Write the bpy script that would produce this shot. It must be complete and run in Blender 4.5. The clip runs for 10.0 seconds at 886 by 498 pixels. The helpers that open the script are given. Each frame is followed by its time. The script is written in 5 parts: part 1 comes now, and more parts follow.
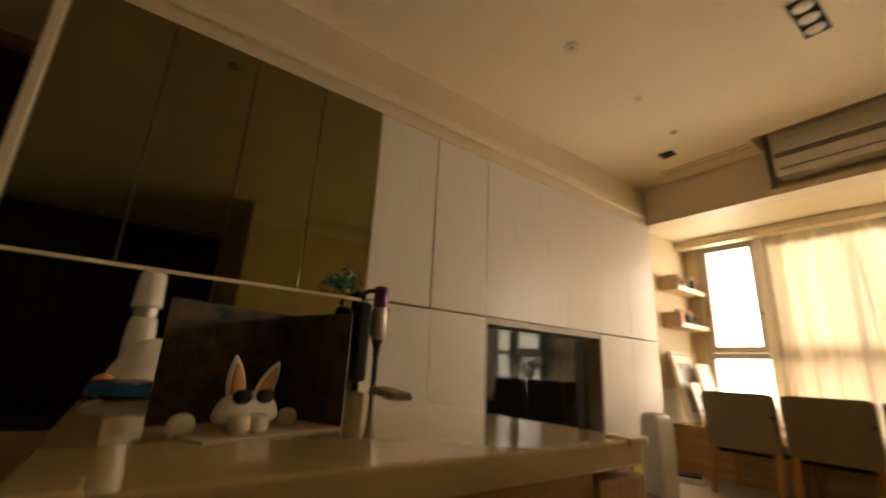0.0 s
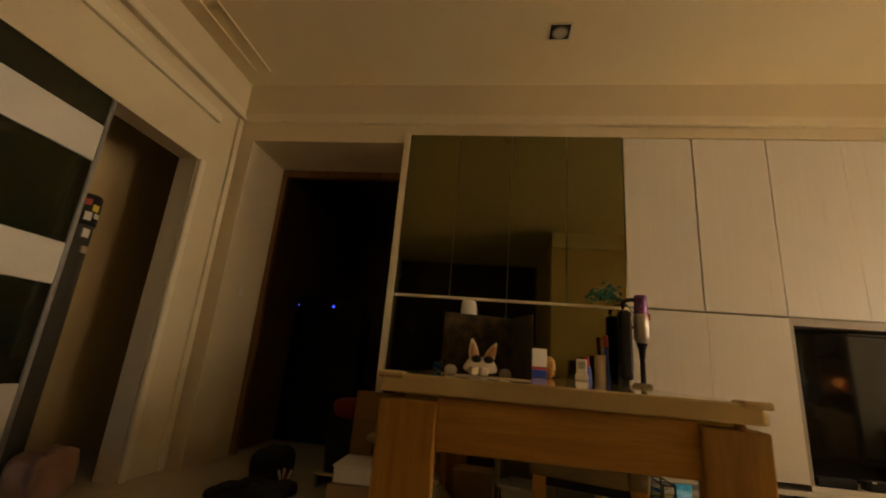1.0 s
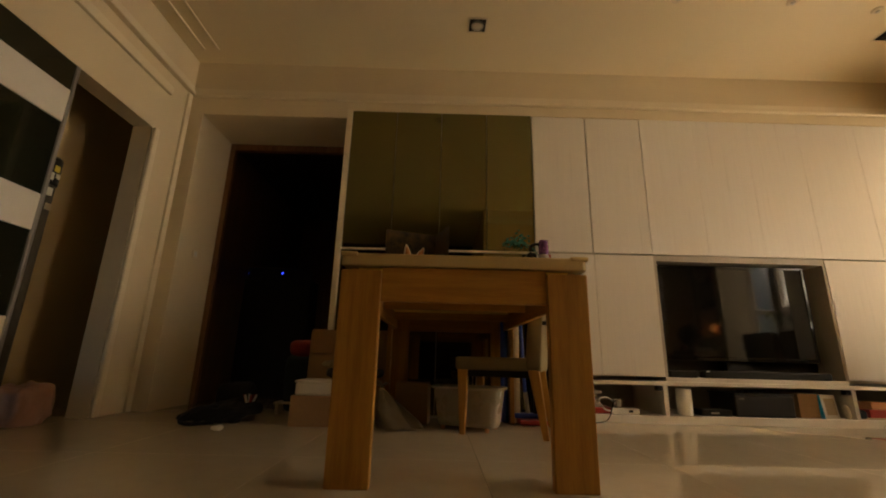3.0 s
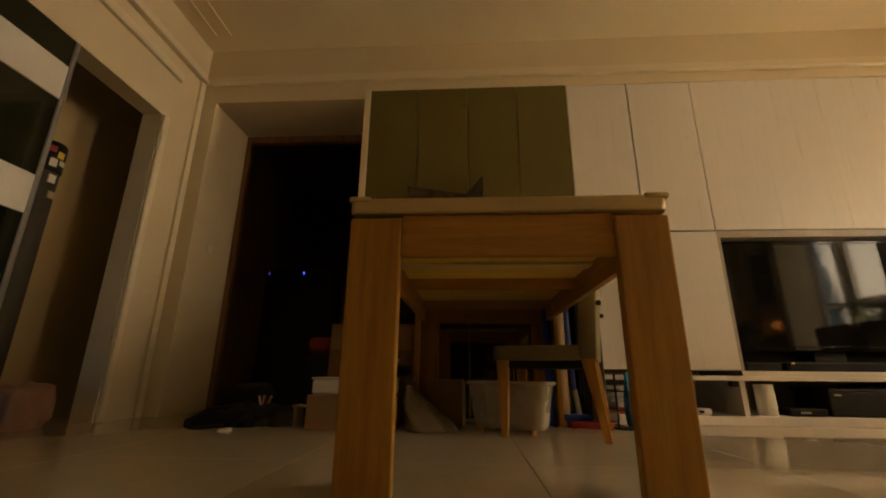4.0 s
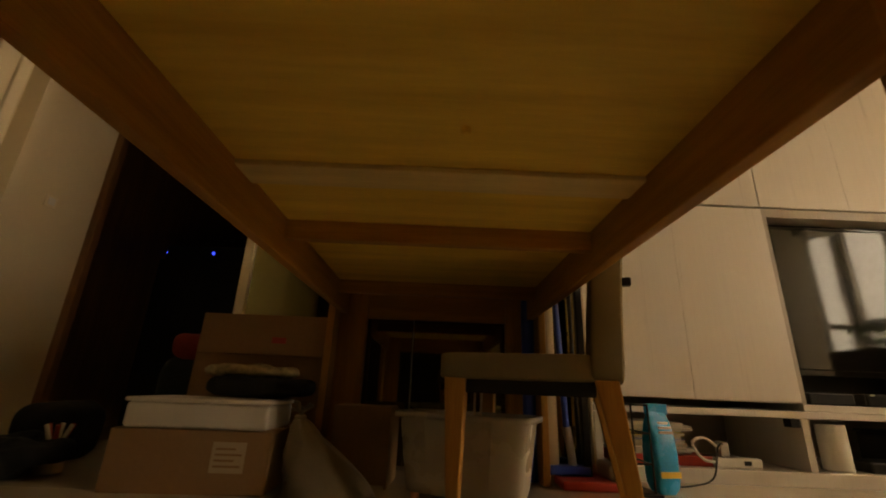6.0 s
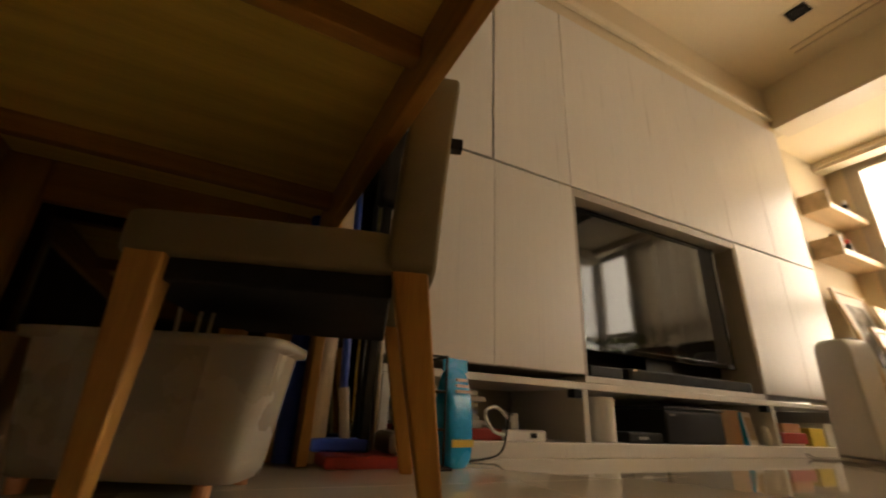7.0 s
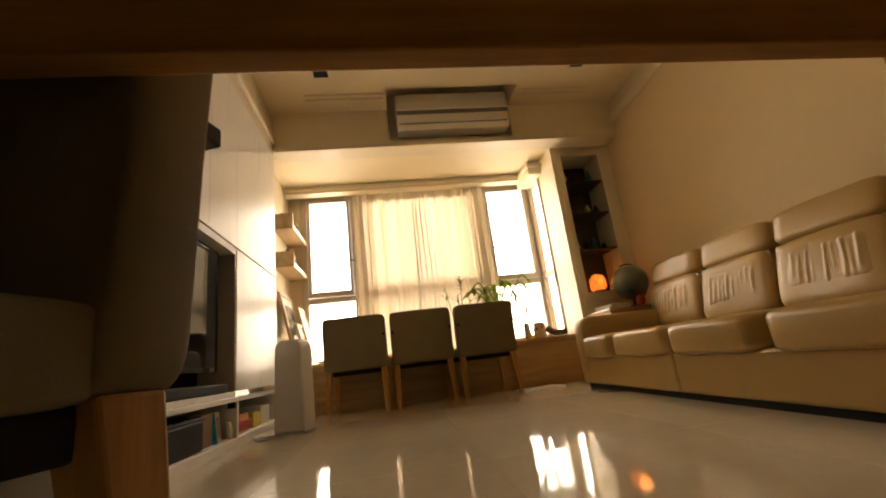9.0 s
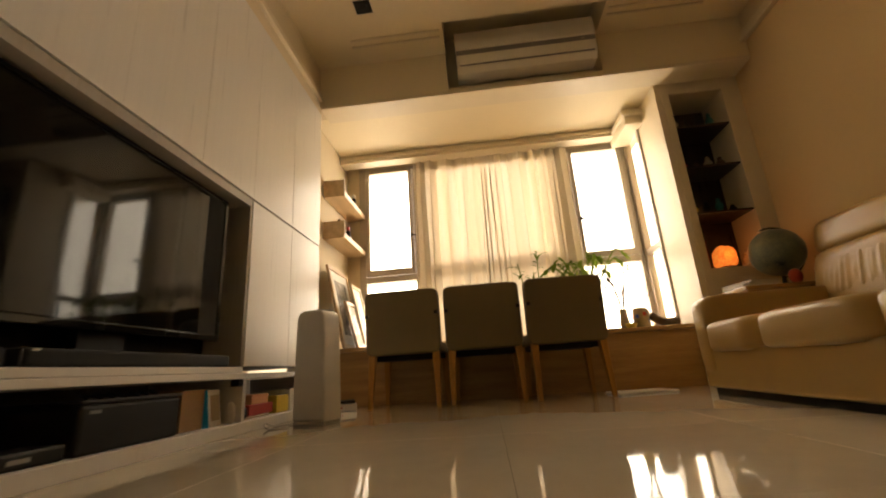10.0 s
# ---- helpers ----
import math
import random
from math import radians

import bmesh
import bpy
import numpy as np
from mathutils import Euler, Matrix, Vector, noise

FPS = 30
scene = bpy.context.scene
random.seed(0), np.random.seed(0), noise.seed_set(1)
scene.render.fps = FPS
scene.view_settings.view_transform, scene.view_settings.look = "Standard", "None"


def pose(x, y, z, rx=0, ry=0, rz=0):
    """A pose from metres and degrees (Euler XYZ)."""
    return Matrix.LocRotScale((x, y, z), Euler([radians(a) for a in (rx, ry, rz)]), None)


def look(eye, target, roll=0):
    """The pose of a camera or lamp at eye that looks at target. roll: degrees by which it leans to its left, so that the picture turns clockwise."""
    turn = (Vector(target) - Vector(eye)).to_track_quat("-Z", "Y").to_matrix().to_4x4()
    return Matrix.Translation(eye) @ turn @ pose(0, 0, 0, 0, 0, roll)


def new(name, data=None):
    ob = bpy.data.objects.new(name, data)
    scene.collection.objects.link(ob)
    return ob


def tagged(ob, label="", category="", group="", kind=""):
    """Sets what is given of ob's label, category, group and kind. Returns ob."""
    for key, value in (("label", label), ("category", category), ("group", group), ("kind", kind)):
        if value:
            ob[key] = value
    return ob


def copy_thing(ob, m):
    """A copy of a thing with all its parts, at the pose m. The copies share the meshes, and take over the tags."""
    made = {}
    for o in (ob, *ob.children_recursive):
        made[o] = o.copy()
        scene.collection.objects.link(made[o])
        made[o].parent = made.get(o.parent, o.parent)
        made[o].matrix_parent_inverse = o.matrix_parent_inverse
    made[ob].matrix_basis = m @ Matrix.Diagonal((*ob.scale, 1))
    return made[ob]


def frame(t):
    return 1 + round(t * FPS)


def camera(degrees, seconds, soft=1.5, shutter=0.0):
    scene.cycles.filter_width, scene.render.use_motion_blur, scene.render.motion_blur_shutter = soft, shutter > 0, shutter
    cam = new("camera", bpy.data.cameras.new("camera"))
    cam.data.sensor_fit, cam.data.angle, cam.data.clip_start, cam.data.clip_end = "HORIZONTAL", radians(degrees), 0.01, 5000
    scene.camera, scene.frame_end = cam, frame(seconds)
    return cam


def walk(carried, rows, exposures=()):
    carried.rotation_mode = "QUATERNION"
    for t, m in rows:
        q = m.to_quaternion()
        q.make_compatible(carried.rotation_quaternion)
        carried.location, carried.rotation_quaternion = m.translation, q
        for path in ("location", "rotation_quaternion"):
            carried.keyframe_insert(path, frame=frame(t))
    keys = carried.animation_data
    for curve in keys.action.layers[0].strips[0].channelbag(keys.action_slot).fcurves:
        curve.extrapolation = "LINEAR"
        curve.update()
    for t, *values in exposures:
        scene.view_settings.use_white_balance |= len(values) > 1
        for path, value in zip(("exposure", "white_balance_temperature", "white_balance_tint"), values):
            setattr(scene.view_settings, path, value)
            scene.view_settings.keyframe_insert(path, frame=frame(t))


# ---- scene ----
cam = camera(93.0, 10.0, soft=1.9, shutter=0.2)
PATH = [
    (0, (-0.078, -0.111, 0.885), (1.051, 1.447, 1.431), 2.9),
    (0.3, (0.237, -0.272, 0.707), (0.591, 1.609, 1.289), 6.8),
    (0.5, (0.364, -0.38, 0.658), (0.214, 1.538, 1.204), 9.2),
    (1, (0.139, -0.715, 0.805), (-0.123, 1.197, 1.33), 4.8),
    (1.5, (-0.238, -0.618, 0.849), (0.188, 1.244, 1.44), -4.0),
    (1.7, (-0.37, -0.534, 0.752), (0.219, 1.281, 1.352), -6.7),
    (2, (-0.281, -0.738, 0.598), (0.224, 1.102, 1.196), -4.9),
    (2.5, (-0.025, -1.129, 0.509), (0.232, 0.784, 1.033), -1.2),
    (3, (0.217, -1.13, 0.407), (0.232, 0.804, 0.916), 1.4),
    (3.2, (0.264, -1.062, 0.348), (0.219, 0.87, 0.866), 1.7),
    (4.5, (0.166, -0.582, 0.287), (0.042, 1.328, 0.866), 0.3),
    (4.9, (0.204, -0.394, 0.337), (0.088, 1.517, 0.915), 0.5),
    (5.2, (0.239, -0.235, 0.359), (0.139, 1.673, 0.95), 0.8),
    (6.5, (0.406, 0.443, 0.239), (0.664, 2.308, 0.913), 4.0),
    (7, (0.51, 0.679, 0.146), (1.33, 2.354, 0.868), 2.8),
    (7.5, (0.426, 0.714, 0.338), (1.874, 1.914, 1.019), 0.6),
    (8, (0.307, 0.585, 0.11), (2.045, 1.361, 0.725), 0.6),
    (8.5, (0.349, 0.874, 0.347), (2.23, 1.193, 0.947), -2.0),
    (9, (0.389, 1.102, 0.356), (2.303, 0.823, 0.864), -7.0),
    (9.2, (0.385, 1.088, 0.266), (2.315, 0.829, 0.725), -6.2),
    (9.5, (0.511, 0.942, 0.107), (2.454, 1.042, 0.572), -3.6),
    (10, (1.137, 0.834, 0.24), (3.053, 0.993, 0.79), -3.9),
]
walk(cam, [(t, look(eye, target, roll)) for t, eye, target, roll in PATH],
     exposures=[(0, 0.1, 6700, 10), (0.5, 0.1, 7900, 10), (1.2, 0.1, 7900, 10), (2.0, 0.12, 7100, 10), (3.2, 0.1, 7200, 10), (4.5, 0.1, 8100, 10), (5.2, 0.1, 8100, 10), (6.4, 0.12, 7200, 10), (7.0, 0.10, 6400, 10), (7.6, 0.10, 6300, 10), (8.5, 0.08, 6500, 10), (9.2, 0.03, 6600, 10), (9.6, -0.04, 6600, 10), (10, -0.26, 6700, 10)])

# ---- light ----
world = bpy.data.worlds.new("daylight")
scene.world = world
world.use_nodes = True
wn = world.node_tree
sky = wn.nodes.new("ShaderNodeTexSky")
sky.sky_type = "NISHITA"
sky.sun_disc = False
sky.sun_elevation = radians(38)
sky.sun_rotation = radians(60)
wn.links.new(sky.outputs[0], wn.nodes["Background"].inputs[0])
wn.nodes["Background"].inputs[1].default_value = 0.12


def area_light(name, eye, target, sx, sy, watts, color):
    data = bpy.data.lights.new(name, "AREA")
    data.shape, data.size, data.size_y = "RECTANGLE", sx, sy
    data.energy, data.color = watts, color
    ob = new(name, data)
    ob.matrix_world = look(eye, target)
    return ob


DAY = (1.0, 0.82, 0.61)
area_light("window_daylight", (7.2, 0.40, 2.35), (0, 0.40, 1.25), 7.5, 5.0, 1340, DAY)


# ---- materials ----
def material(name, color, rough=0.5, metal=0.0, var=0.12, scale=6.0, fine=90.0, bump=0.05, stretch=(1, 1, 1), coat=0.0,
             spec=0.5, second=None, trans=0.0, subsurf=0.0, rough_var=0.08):
    """A surface with broad variation, fine grain and slight relief."""
    m = bpy.data.materials.new(name)
    m.use_nodes = True
    nt = m.node_tree
    b = nt.nodes["Principled BSDF"]
    co = nt.nodes.new("ShaderNodeTexCoord")
    mp = nt.nodes.new("ShaderNodeMapping")
    mp.inputs["Scale"].default_value = stretch
    nt.links.new(co.outputs["Object"], mp.inputs[0])
    n1 = nt.nodes.new("ShaderNodeTexNoise")
    n1.inputs["Scale"].default_value = scale
    n1.inputs["Detail"].default_value = 5
    n2 = nt.nodes.new("ShaderNodeTexNoise")
    n2.inputs["Scale"].default_value = fine
    n2.inputs["Detail"].default_value = 3
    for n in (n1, n2):
        nt.links.new(mp.outputs[0], n.inputs["Vector"])
    add = nt.nodes.new("ShaderNodeMath")
    add.operation = "MULTIPLY_ADD"
    add.inputs[1].default_value = 0.35
    nt.links.new(n2.outputs[0], add.inputs[0])
    nt.links.new(n1.outputs[0], add.inputs[2])
    ramp = nt.nodes.new("ShaderNodeValToRGB")
    lo = [c * (1 - var) for c in color]
    hi = list(second) if second else [min(1, c * (1 + var * 0.6)) for c in color]
    ramp.color_ramp.elements[0].position, ramp.color_ramp.elements[1].position = 0.45, 0.9
    ramp.color_ramp.elements[0].color = (*lo, 1)
    ramp.color_ramp.elements[1].color = (*hi, 1)
    nt.links.new(add.outputs[0], ramp.inputs[0])
    nt.links.new(ramp.outputs[0], b.inputs["Base Color"])
    rr = nt.nodes.new("ShaderNodeMapRange")
    rr.inputs[1].default_value, rr.inputs[2].default_value = 0.3, 0.8
    rr.inputs[3].default_value, rr.inputs[4].default_value = max(0.02, rough - rough_var), min(1, rough + rough_var)
    nt.links.new(n1.outputs[0], rr.inputs[0])
    nt.links.new(rr.outputs[0], b.inputs["Roughness"])
    b.inputs["Metallic"].default_value = metal
    b.inputs["Coat Weight"].default_value = coat
    b.inputs["Specular IOR Level"].default_value = spec
    b.inputs["Transmission Weight"].default_value = trans
    if subsurf:
        b.inputs["Subsurface Weight"].default_value = subsurf
        b.inputs["Subsurface Radius"].default_value = (0.02, 0.012, 0.006)
    if bump:
        bp = nt.nodes.new("ShaderNodeBump")
        bp.inputs["Strength"].default_value = bump
        bp.inputs["Distance"].default_value = 0.01
        nt.links.new(add.outputs[0], bp.inputs["Height"])
        nt.links.new(bp.outputs[0], b.inputs["Normal"])
    return m


def wood(name, c1, c2, rough=0.4, stretch=(14, 14, 0.9), bump=0.06, coat=0.0):
    m = material(name, c1, rough, var=0.2, scale=2.2, fine=18, bump=bump, stretch=stretch, second=c2, coat=coat)
    return m


def glow(name, color, strength):
    m = bpy.data.materials.new(name)
    m.use_nodes = True
    b = m.node_tree.nodes["Principled BSDF"]
    b.inputs["Base Color"].default_value = (*color, 1)
    b.inputs["Emission Color"].default_value = (*color, 1)
    b.inputs["Emission Strength"].default_value = strength
    return m


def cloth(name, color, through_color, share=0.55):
    """Thin cloth that lets light through; upright grain, with broad bands painting fold shade."""
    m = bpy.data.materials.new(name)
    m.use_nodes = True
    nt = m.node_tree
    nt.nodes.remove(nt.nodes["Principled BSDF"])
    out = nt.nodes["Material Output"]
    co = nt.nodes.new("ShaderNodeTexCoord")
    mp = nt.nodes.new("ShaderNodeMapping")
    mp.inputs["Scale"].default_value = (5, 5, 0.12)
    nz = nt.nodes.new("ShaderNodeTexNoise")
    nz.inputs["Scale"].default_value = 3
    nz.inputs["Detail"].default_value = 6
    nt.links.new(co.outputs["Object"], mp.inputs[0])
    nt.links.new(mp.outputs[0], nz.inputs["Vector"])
    # the darker, warmer band colour puts the shading of folds into the cloth
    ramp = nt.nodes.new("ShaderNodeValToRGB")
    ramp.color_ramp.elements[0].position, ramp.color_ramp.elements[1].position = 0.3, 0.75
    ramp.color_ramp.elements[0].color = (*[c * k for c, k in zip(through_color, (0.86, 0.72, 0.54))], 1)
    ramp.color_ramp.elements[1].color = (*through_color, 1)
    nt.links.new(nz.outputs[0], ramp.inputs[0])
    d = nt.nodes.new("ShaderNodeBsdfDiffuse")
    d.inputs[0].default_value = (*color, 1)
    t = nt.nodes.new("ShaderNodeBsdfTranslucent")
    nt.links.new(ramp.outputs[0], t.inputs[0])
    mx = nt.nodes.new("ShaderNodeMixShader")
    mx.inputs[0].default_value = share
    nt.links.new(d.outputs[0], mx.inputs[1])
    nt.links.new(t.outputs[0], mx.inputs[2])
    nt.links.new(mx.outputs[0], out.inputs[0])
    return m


M_WALL = material("cream_wall_paint", (0.73, 0.62, 0.43), 0.75, var=0.05, scale=1.5, fine=140, bump=0.03)
M_WARM = material("tan_wall_paint", (0.70, 0.535, 0.30), 0.75, var=0.05, scale=1.5, fine=140, bump=0.03)
# darker than the tan paint, to put the side room's dimness into the colour
M_SIDE = material("dimmed_side_room_brown", (0.50, 0.37, 0.19), 0.75, var=0.06, scale=1.5, fine=140, bump=0.03)
M_CEIL = material("ceiling_paint", (0.86, 0.75, 0.53), 0.8, var=0.04, scale=1.2, fine=120, bump=0.02)
M_TRIM = material("cream_trim_paint", (0.79, 0.69, 0.51), 0.5, var=0.05, scale=3, fine=100, bump=0.02)
M_TILE = material("polished_cream_tile", (0.64, 0.56, 0.43), 0.06, var=0.10, scale=1.3, fine=14, bump=0.004, spec=0.40, coat=0.25, rough_var=0.025)
M_GROUT = material("tile_grout", (0.27, 0.22, 0.15), 0.6, var=0.15)
M_CAB = material("white_grained_laminate", (0.74, 0.70, 0.64), 0.33, var=0.028, scale=3, fine=26, bump=0.02, stretch=(22, 22, 0.6), rough_var=0.06)
M_CABIN = material("grey_cabinet_inside", (0.42, 0.37, 0.30), 0.6, var=0.08)
M_MIRROR = material("smoked_bronze_mirror", (0.215, 0.205, 0.098), 0.035, metal=1.0, var=0.06, scale=1.5, bump=0.0, rough_var=0.02)
M_OAK = wood("oiled_oak", (0.40, 0.180, 0.024), (0.53, 0.275, 0.048), 0.56)
M_OAKX = wood("oiled_oak_lengthwise", (0.40, 0.180, 0.024), (0.53, 0.275, 0.048), 0.56, stretch=(0.9, 14, 14))
M_OAKY = wood("oiled_oak_across", (0.40, 0.180, 0.024), (0.53, 0.275, 0.048), 0.56, stretch=(14, 0.9, 14))
M_PLY = wood("pale_plywood", (0.88, 0.60, 0.085), (0.92, 0.68, 0.13), 0.6, stretch=(0.8, 10, 10))
M_PALE = wood("pale_batten", (0.74, 0.57, 0.24), (0.80, 0.64, 0.30), 0.6, stretch=(0.8, 10, 10))
M_STONE = material("cream_quartz", (0.60, 0.45, 0.22), 0.10, var=0.10, scale=5, fine=120, bump=0.006, coat=0.5, rough_var=0.03)
M_BENCH = wood("honey_oak_veneer", (0.46, 0.265, 0.09), (0.56, 0.35, 0.14), 0.4, stretch=(8, 0.7, 8))
M_SHELF = wood("light_maple", (0.62, 0.44, 0.24), (0.70, 0.52, 0.31), 0.4, stretch=(0.7, 8, 8))
M_JAMB = wood("walnut_door_frame", (0.26, 0.13, 0.05), (0.34, 0.18, 0.08), 0.4)
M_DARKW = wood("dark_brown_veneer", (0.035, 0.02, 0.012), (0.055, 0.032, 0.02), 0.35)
M_FABRIC = material("taupe_woven_fabric", (0.205, 0.16, 0.078), 0.85, var=0.10, scale=5, fine=420, bump=0.25)
M_LEATHER = material("cream_leather", (0.47, 0.31, 0.105), 0.32, var=0.05, scale=7, fine=230, bump=0.05, rough_var=0.03, coat=0.1)
M_BLACK = material("black_plastic", (0.014, 0.013, 0.012), 0.45, var=0.15, bump=0.02, spec=0.25)
M_MATTE = material("black_underside_cloth", (0.012, 0.011, 0.01), 0.9, var=0.2)
M_SCREEN = material("black_screen_glass", (0.006, 0.006, 0.006), 0.055, var=0.1, bump=0.0, spec=0.28, rough_var=0.015)
M_WHITE = material("white_plastic", (0.76, 0.73, 0.68), 0.35, var=0.05, bump=0.01)
M_GREYM = material("brushed_grey_metal", (0.45, 0.43, 0.40), 0.35, metal=0.9, var=0.1, stretch=(1, 1, 12))
M_ALU = material("anodised_window_frame", (0.50, 0.44, 0.36), 0.45, metal=0.3, var=0.08)
M_GLASS = material("window_glass", (0.95, 0.97, 0.96), 0.02, var=0.01, bump=0.0, trans=1.0, rough_var=0.01)
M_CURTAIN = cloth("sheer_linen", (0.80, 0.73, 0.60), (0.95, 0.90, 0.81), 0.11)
M_CARD = material("corrugated_cardboard", (0.31, 0.185, 0.085), 0.85, var=0.14, scale=4, fine=60, bump=0.1)
M_BIN = material("translucent_white_bin", (0.44, 0.385, 0.30), 0.3, var=0.06, bump=0.02, subsurf=0.3)
M_FOAM = material("white_polystyrene", (0.72, 0.68, 0.60), 0.8, var=0.08, fine=200, bump=0.15)


# ---- shaping helpers ----
def box(bm, x0, x1, y0, y1, z0, z1, b=0.0, m=None, seg=2):
    t = Matrix.Translation(((x0 + x1) / 2, (y0 + y1) / 2, (z0 + z1) / 2)) @ Matrix.Diagonal((abs(x1 - x0), abs(y1 - y0), abs(z1 - z0), 1))
    vs = bmesh.ops.create_cube(bm, size=1, matrix=(m @ t) if m else t)["verts"]
    if b:
        es = list({e for v in vs for e in v.link_edges})
        bmesh.ops.bevel(bm, geom=es, offset=b, segments=seg, affect="EDGES", profile=0.5)
    return bm


def rod(bm, p0, p1, r0, r1=None, seg=18):
    p0, p1 = Vector(p0), Vector(p1)
    d = p1 - p0
    m = Matrix.Translation((p0 + p1) / 2) @ d.to_track_quat("Z", "Y").to_matrix().to_4x4()
    bmesh.ops.create_cone(bm, cap_ends=True, segments=seg, radius1=r0, radius2=r0 if r1 is None else r1, depth=d.length, matrix=m)
    return bm


def taper(bm, p0, p1, w0, d0, w1, d1):
    """A square post from p0 to p1, w by d at each end."""
    vs = []
    for (x, y, z), w, d in ((p0, w0, d0), (p1, w1, d1)):
        vs.append([bm.verts.new((x + sx * w / 2, y + sy * d / 2, z)) for sx, sy in ((-1, -1), (1, -1), (1, 1), (-1, 1))])
    a, c = vs
    fs = [bm.faces.new(a[::-1]), bm.faces.new(c)]
    for i in range(4):
        j = (i + 1) % 4
        fs.append(bm.faces.new((a[i], a[j], c[j], c[i])))
    es = list({e for f in fs for e in f.edges})
    bmesh.ops.bevel(bm, geom=es, offset=0.004, segments=2, affect="EDGES", profile=0.5)
    return bm


def lathe(bm, profile, at=(0, 0, 0), seg=24, m=None):
    rings = []
    for r, z in profile:
        ring = []
        for i in range(seg):
            a = 2 * math.pi * i / seg
            v = Vector((at[0] + r * math.cos(a), at[1] + r * math.sin(a), at[2] + z))
            ring.append(bm.verts.new(m @ v if m else v))
        rings.append(ring)
    for a, c in zip(rings, rings[1:]):
        for i in range(seg):
            j = (i + 1) % seg
            bm.faces.new((a[i], a[j], c[j], c[i]))
    bm.faces.new(rings[0][::-1])
    bm.faces.new(rings[-1])
    return bm


def tube(bm, pts, r, seg=8):
    pts = [Vector(p) for p in pts]
    rings = []
    for i, p in enumerate(pts):
        d = (pts[min(i + 1, len(pts) - 1)] - pts[max(i - 1, 0)]).normalized()
        q = d.to_track_quat("Z", "Y")
        rings.append([bm.verts.new(p + q @ Vector((r * math.cos(2 * math.pi * k / seg), r * math.sin(2 * math.pi * k / seg), 0))) for k in range(seg)])
    for a, c in zip(rings, rings[1:]):
        for i in range(seg):
            j = (i + 1) % seg
            bm.faces.new((a[i], a[j], c[j], c[i]))
    bm.faces.new(rings[0][::-1])
    bm.faces.new(rings[-1])
    return bm


def curve_pts(ctrl, n=8):
    """Catmull-Rom points through the control points."""
    c = [Vector(p) for p in ctrl]
    c = [c[0] * 2 - c[1]] + c + [c[-1] * 2 - c[-2]]
    out = []
    for i in range(1, len(c) - 2):
        p0, p1, p2, p3 = c[i - 1:i + 3]
        for k in range(n):
            t = k / n
            out.append(0.5 * (2 * p1 + (p2 - p0) * t + (2 * p0 - 5 * p1 + 4 * p2 - p3) * t * t + (3 * p1 - p0 - 3 * p2 + p3) * t ** 3))
    out.append(c[-2])
    return out


def cushion(bm, x0, x1, y0, y1, z0, z1, e=0.35, nu=40, nv=24, wrinkle=0.0, freq=9.0, m=None, seed=0.0):
    """A padded block: a superellipsoid with soft edges, creased by noise."""
    cx, cy, cz = (x0 + x1) / 2, (y0 + y1) / 2, (z0 + z1) / 2
    ax, ay, az = (x1 - x0) / 2, (y1 - y0) / 2, (z1 - z0) / 2

    def sp(v, k):
        return math.copysign(abs(v) ** k, v)
    rows = []
    for i in range(nv + 1):
        u = -math.pi / 2 + math.pi * i / nv
        row = []
        for j in range(nu):
            w = 2 * math.pi * j / nu
            p = Vector((ax * sp(math.cos(u), e) * sp(math.cos(w), e), ay * sp(math.cos(u), e) * sp(math.sin(w), e), az * sp(math.sin(u), e)))
            if wrinkle:
                q = p * freq + Vector((seed, seed * 2, 0))
                n = p.normalized()
                p += n * wrinkle * (noise.noise((q.x, q.y, q.z * 0.35)) + 0.5 * noise.noise((q.x * 2.6, q.y * 2.6, q.z)))
            p += Vector((cx, cy, cz))
            row.append(bm.verts.new(m @ p if m else p))
            if i in (0, nv):
                break
        rows.append(row)
    for a, c in zip(rows, rows[1:]):
        for j in range(nu):
            k = (j + 1) % nu
            if len(a) == 1:
                bm.faces.new((a[0], c[k], c[j]))
            elif len(c) == 1:
                bm.faces.new((a[j], a[k], c[0]))
            else:
                bm.faces.new((a[j], a[k], c[k], c[j]))
    for f in bm.faces:
        f.smooth = True
    return bm


def extrude_outline(bm, pts, y0, y1, axis="y"):
    """A plate with the outline pts (two coordinates) between y0 and y1."""
    def at(p, v):
        return {"y": (p[0], v, p[1]), "x": (v, p[0], p[1]), "z": (p[0], p[1], v)}[axis]
    a = [bm.verts.new(at(p, y0)) for p in pts]
    c = [bm.verts.new(at(p, y1)) for p in pts]
    bm.faces.new(a)
    bm.faces.new(c[::-1])
    for i in range(len(pts)):
        j = (i + 1) % len(pts)
        bm.faces.new((a[j], a[i], c[i], c[j]))
    bmesh.ops.recalc_face_normals(bm, faces=bm.faces[:])
    return bm


def to_mesh(name, bm, mat, smooth=0.46):
    me = bpy.data.meshes.new(name)
    bmesh.ops.recalc_face_normals(bm, faces=bm.faces[:])
    areas = {f: f.calc_area() for f in bm.faces}
    flat = set()
    for f in bm.faces:
        f.smooth = True
        near = [g for e in f.edges for g in e.link_faces if g is not f]
        if near and max(areas[g] for g in near) <= 0.34 * areas[f]:
            flat.add(f)
    few = len(bm.faces) <= 130
    for f in bm.faces:
        if f in flat or (few and any(len(e.link_faces) == 2 and e.calc_face_angle(0.0) >= smooth for e in f.edges)):
            f.smooth = False
    bm.to_mesh(me)
    bm.free()
    me.materials.append(mat)
    return me


def part(name, bm, mat, parent, label=""):
    ob = new(name, to_mesh(name, bm, mat))
    ob.parent = parent
    if label:
        ob["label"] = label
    return ob


